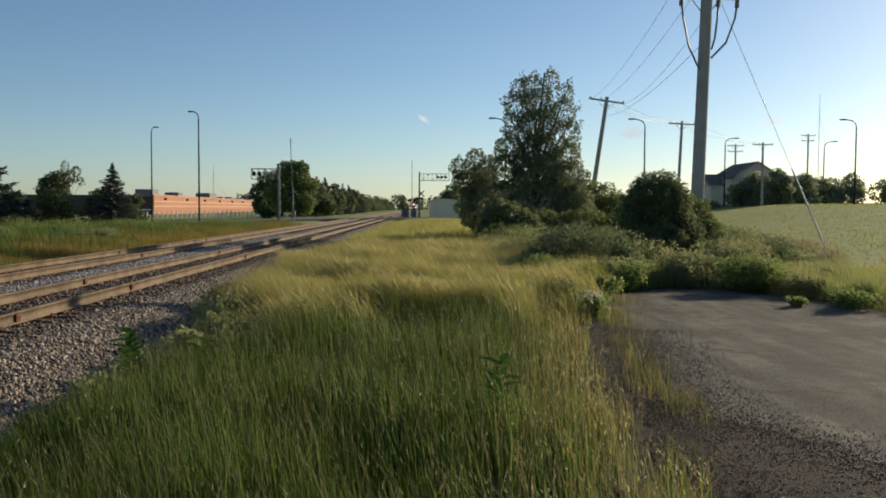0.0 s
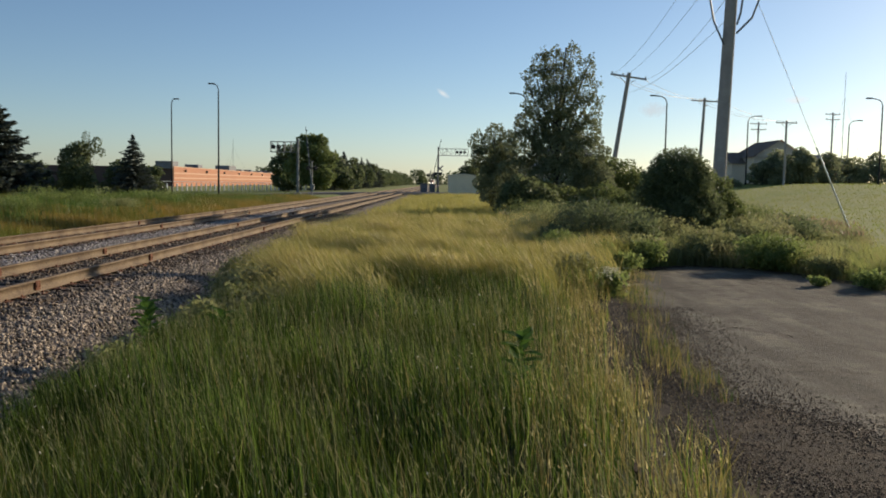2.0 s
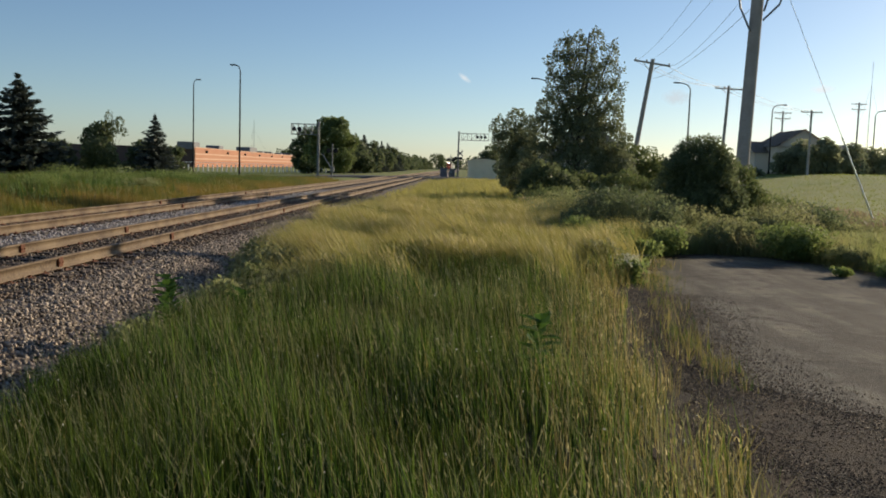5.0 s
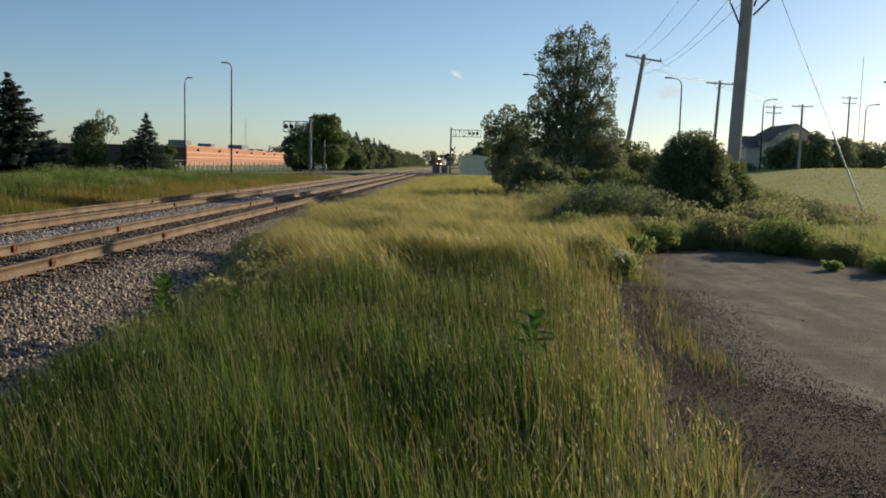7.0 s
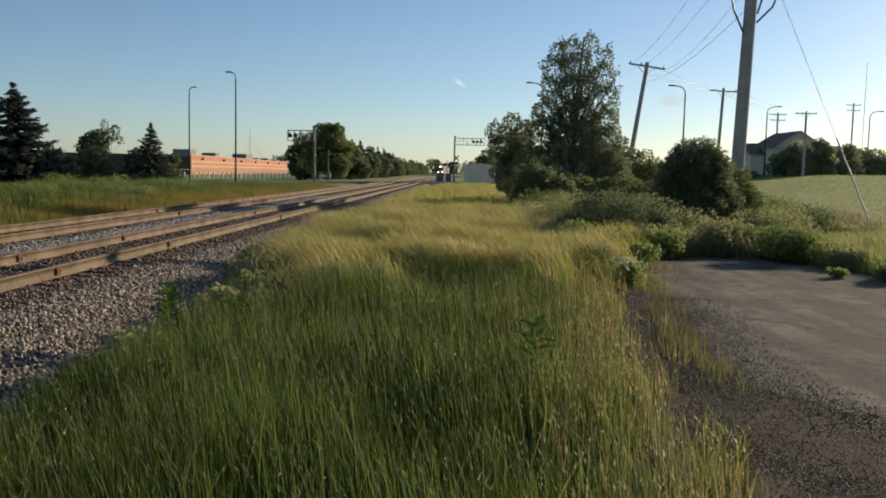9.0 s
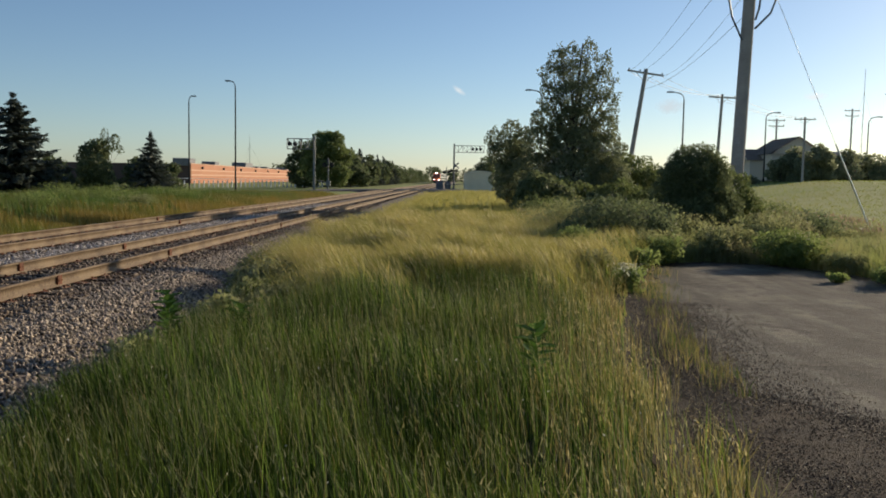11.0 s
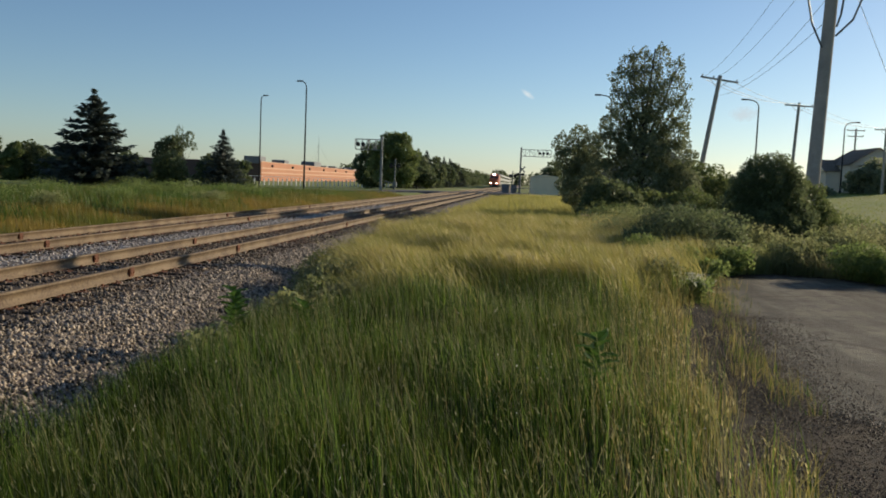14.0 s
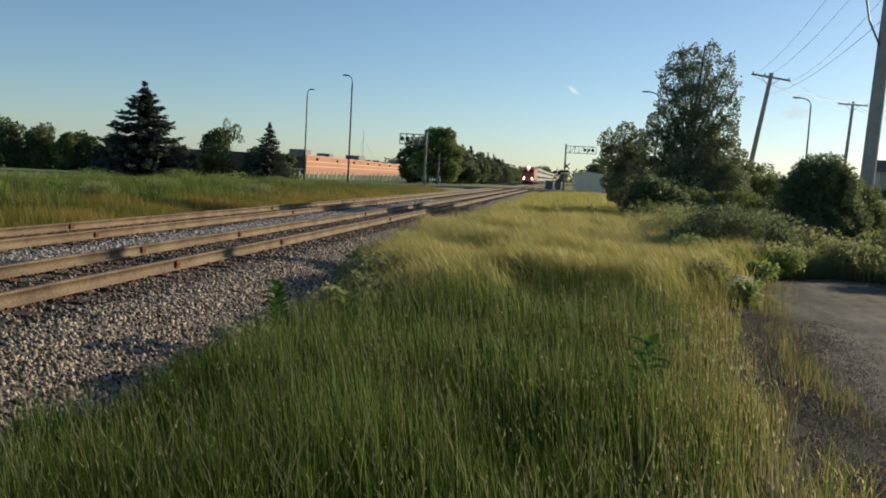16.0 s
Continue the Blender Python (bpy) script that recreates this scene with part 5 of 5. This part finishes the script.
for x, y, w, h, n, m in ((5.0, 21.6, 1.6, 0.8, 2200, "weed_dull"), (6.6, 21.8, 1.6, 0.95, 2200, "weed_dull"), (8.0, 20.4, 1.8, 1.0, 2400, "weed"), (8.7, 19.3, 1.0, 0.5, 900, "weed_dull"), (9.6, 21.6, 1.4, 0.5, 1000, "weed_dull"),
                         (4.4, 24.0, 2.6, 1.7, 5600, "bush"), (3.4, 23.2, 1.6, 1.2, 2600, "bush"), (8.8, 24.6, 2.4, 1.3, 3600, "weed_dull"), (10.2, 25.4, 2.4, 1.4, 3600, "bush"), (4.9, 20.6, 0.9, 0.8, 1300, "weed"), (7.2, 22.0, 1.2, 1.0, 1700, "weed_dull"), (9.0, 20.6, 0.9, 0.5, 700, "weed"), (3.3, 17.2, 0.8, 0.5, 700, "weed"), (3.8, 18.6, 0.9, 0.55, 800, "weed"), (2.9, 16.2, 0.7, 0.5, 600, "weed_dull"), (6.4, 25.0, 2.2, 1.4, 3000, "weed_dull"), (10.5, 23.0, 1.8, 0.6, 1300, "weed_dull"), (11.4, 25.6, 2.2, 0.8, 1900, "weed_dull"), (12.6, 27.0, 2.0, 0.75, 1500, "weed_dull"), (13.2, 29.5, 2.2, 0.7, 1400, "weed_dull"),
                         (11.4, 28.5, 2.4, 1.0, 2200, "bush"), (3.6, 28.5, 2.8, 1.5, 3000, "weed_dull"), (5.2, 31.5, 2.8, 1.4, 2600, "shrub"), (2.9, 21.0, 1.3, 0.9, 1500, "weed"), (3.6, 19.9, 1.1, 0.7, 1200, "weed"), (8.4, 23.2, 2.0, 1.25, 2400, "weed_dull"), (5.4, 22.8, 1.0, 1.2, 1500, "bush"),
                         (3.4, 36.0, 2.8, 1.4, 2200, "shrub"), (7.5, 35.0, 3.0, 1.3, 2200, "shrub"), (12.5, 36, 3.0, 1.3, 2200, "shrub"), (5.2, 41.0, 3.2, 1.3, 2200, "weed_dull"), (10.0, 42.0, 3.2, 1.4, 2200, "shrub"), (14.0, 41.0, 3.0, 1.3, 2000, "weed_dull"),
                         (8.5, 16.9, 0.9, 0.45, 700, "weed"), (7.6, 17.4, 0.5, 0.25, 260, "weed"), (9.5, 14.6, 0.8, 0.3, 420, "weed_dull"),
                         (-19, 26, 2.2, 0.9, 900, "weed"), (-22, 33, 2.6, 1.0, 1000, "weed"), (-18.5, 38, 2.4, 0.9, 900, "weed"), (-24, 42, 3.0, 1.0, 1000, "weed"), (-20, 48, 2.8, 1.0, 900, "weed"), (-25, 54, 3.2, 1.1, 900, "weed"), (-19, 59, 2.8, 1.0, 900, "weed"), (-23, 66, 3.0, 1.0, 900, "weed"), (-17.5, 30, 1.8, 0.8, 800, "weed_dull"), (-17, 45, 2.0, 0.8, 800, "weed_dull"), (-2.6, 13.2, 1.1, 0.62, 1000, "pale"), (-1.7, 13.8, 1.2, 0.66, 1000, "pale"), (-3.2, 12.2, 0.9, 0.55, 700, "pale"), (2.5, 16.4, 0.9, 0.7, 800, "pale"), (-3.15, 11.4, 0.6, 0.66, 700, "weed_dull"), (-3.35, 13.4, 0.7, 0.7, 700, "weed_dull"), (-3.7, 15.2, 0.8, 0.72, 800, "pale"), (-3.2, 8.6, 0.5, 0.6, 500, "weed_dull"), (-4.1, 17.6, 0.8, 0.75, 800, "weed_dull"), (-3.0, 14.8, 1.2, 0.8, 1000, "pale")):
    w_ob = weed_clump(x, y, w, h, int(n * 1.9), 0.034, m, {"weed": "leafy green weeds among the grass", "weed_dull": "dull brownish weeds beyond the pavement", "bush": "dark leafy weeds beyond the pavement", "shrub": "green leafy shrub in the meadow", "pale": "pale flowering weeds in the grass"}[m])
    if y < 23:
        swaying.append(w_ob)


def broad_plant(x, y, h, label):
    """A milkweed-like plant: stem with paired broad leaves."""
    t = thing("broadleaf_plant", x, y, float(gz(x, y)), label=label, category="plant", group="broadleaf plants")
    part("stem", tube(B(), (0, 0, 0), (0.03, 0, h), 0.01, 0.005, 6), L["broad"], t)
    for k in range(20):
        z, a = h * (0.3 + 0.035 * k), k * 1.9
        bm = B()
        ln, wd = 0.19, 0.065
        m = Matrix.Translation((0.03 * z / h, 0, z)) @ Matrix.Rotation(a, 4, "Z") @ Matrix.Rotation(radians(-32 + rng.uniform(-20, 15)), 4, "Y")
        vs = [[bm.verts.new(m @ Vector((ln * s, e * wd * math.sin(math.pi * min(1, s * 0.9 + 0.1)) , 0.02 * abs(e) - 0.05 * s * s))) for e in (-1, 0, 1)] for s in (0, 0.3, 0.65, 1.0)]
        for r0, r1 in zip(vs, vs[1:]):
            for i in (0, 1):
                bm.faces.new((r0[i], r0[i + 1], r1[i + 1], r1[i]))
        part("leaf", bm, L["broad"], t)
    return t


swaying.append(broad_plant(-3.35, 9.8, 0.85, "bright broad-leaved weed at the ballast edge"))
swaying.append(broad_plant(-3.45, 10.1, 0.7, "bright broad-leaved weed at the ballast edge"))
swaying.append(broad_plant(-2.75, 10.6, 0.5, "small broad-leaved weed in the grass"))
swaying.append(broad_plant(0.66, 7.2, 0.72, "broad-leaved green weed standing in the grass"))


def flower_cluster(x, y, w, h, n, label):
    """A low leafy clump topped with pale flower heads."""
    t = thing("flowering_weed", x, y, float(gz(x, y)), label=label, category="plant", group="flowering weeds")
    C = np.stack([rng.normal(0, w * 0.3, n), rng.normal(0, w * 0.3, n), h * rng.uniform(0.65, 1.05, n)], 1)
    v, f = leaf_cards(C, 0.013)
    tagged(part("flower_heads", mesh_of("flower_heads", v, f, L["flower"]), L["flower"], t, "pale cream flower heads"), kind="stuff")
    C = np.stack([rng.normal(0, w * 0.32, 2 * n), rng.normal(0, w * 0.32, 2 * n), h * rng.uniform(0.05, 0.8, 2 * n)], 1)
    v, f = leaf_cards(C, 0.045)
    part("leaves", mesh_of("leaves", v, f, L["weed"]), L["weed"], t)
    bm = B()
    for _ in range(8):
        a, r = rng.uniform(0, 6.28), rng.uniform(0.1, 0.4) * w
        tube(bm, (0, 0, 0), (r * math.cos(a), r * math.sin(a), h * 0.9), 0.008, 0.003, 4)
    tagged(part("stem", bm, L["weed"], t), kind="stuff")


flower_cluster(3.0, 15.3, 0.4, 0.5, 330, "pale flowering weed at the end of the pavement")
flower_cluster(8.1, 20.6, 0.7, 0.8, 330, "tall pale flowering weed beyond the pavement")

# ======== loose stones and ties ========
n = 50000
y = -1 + 40 * rng.uniform(0, 1, n) ** 1.6
x = rng.uniform(-5.6, -3.8, n)
stones("ballast_stones", np.stack([x, y, np.interp(x, bal_x, bal_z) + rng.uniform(-0.012, 0.02, n)], 1), 0.027, M["stone"], "loose crushed ballast stones on the slope")
n = 64000
y = 6 + 54 * rng.uniform(0, 1, n) ** 1.4
x = rng.uniform(-12.9, -5.5, n)
between = (x > -10.0 - 0.2 * np.sin(y)) & (x < -8.2 + 0.2 * np.sin(y * 1.3))
q = np.stack([x, y, np.interp(x, bal_x, bal_z) + np.where(between, rng.uniform(-0.02, 0.02, n), rng.uniform(-0.03, 0.04, n))], 1)
stones("track_stones", q[~between], 0.03, M["stone_brown"], "loose crushed ballast stones round the ties")
stones("middle_stones", q[between], 0.033, M["stone_grey"], "pale grey ballast stones between the tracks")
n = 30000
y = 2 + 12 * rng.uniform(0, 1, n) ** 1.3
x = edge(y) + 0.1 + np.minimum(rng.exponential(0.36, n), np.interp(y, [0, 6, 8, 14], [2.5, 1.3, 0.9, 0.7])) + np.clip(7.0 - y, 0, 4) * 0.5 * rng.uniform(0, 1, n)
stones("edge_gravel", np.stack([x, y, np.full(n, -0.334)], 1), 0.0065, M["dirt_stone"], "fine gravel along the crumbling pavement edge")
n = 16000
y = rng.uniform(3.6, 14, n)
x = np.interp(y, [3.6, 6.4, 8.2, 9.6, 11.5, 13.0, 14.0], [5.3, 3.6, 2.75, 2.8, 3.2, 3.3, 3.45]) + rng.normal(0, 0.32, n)
stones("seam_gravel", np.stack([x, y, np.full(n, -0.333)], 1), 0.0075, M["dirt_stone"], "loose dark grit over the crumbling asphalt edge")
build_ties(near_track, 5, 60)
build_ties(far_track, 8, 60)


def motions():
    walk(train, [(float(s), pose(-10.9, 223 + 33.4 * (16 - s), 0)) for s in range(17)])
    lowering = ((left_gate, ((0, 13), (0.5, 19), (1, 25), (1.5, 32), (2, 38), (2.5, 44), (3, 50), (3.5, 57), (4, 64), (5, 78), (6, 88), (16, 88))),
                (right_gate, ((0, 0), (0.5, 6), (1, 12), (1.5, 18), (2, 25), (2.5, 31), (3, 38), (3.5, 46), (4, 55), (5, 74), (6, 88), (16, 88))))
    for (arm, turn), angles in lowering:
        walk(arm, [(float(s), Matrix.Translation((0, 0, 1.1)) @ Matrix.Rotation(radians(a), 4, turn)) for s, a in angles])
    for i, p in enumerate(swaying):
        base, ph = p.matrix_world.copy(), i * 1.7
        amp = 2.2 if p.name.startswith("broad") else 1.3
        walk(p, [(s * 0.5, base @ pose(0, 0, 0, amp * 0.5 * math.sin(3.1 * s * 0.5 + ph), -amp * (0.6 + math.sin(2.3 * s * 0.5 + ph)), 0)) for s in range(33)])
    for ob, k in waving:
        walk(ob, [(s * 0.4, pose(0.035 * math.sin(1.05 * s + k * 1.05) - 0.02, 0.012 * math.sin(0.8 * s + k), 0.008 * math.sin(1.05 * s + k * 1.05))) for s in range(41)])


motions()
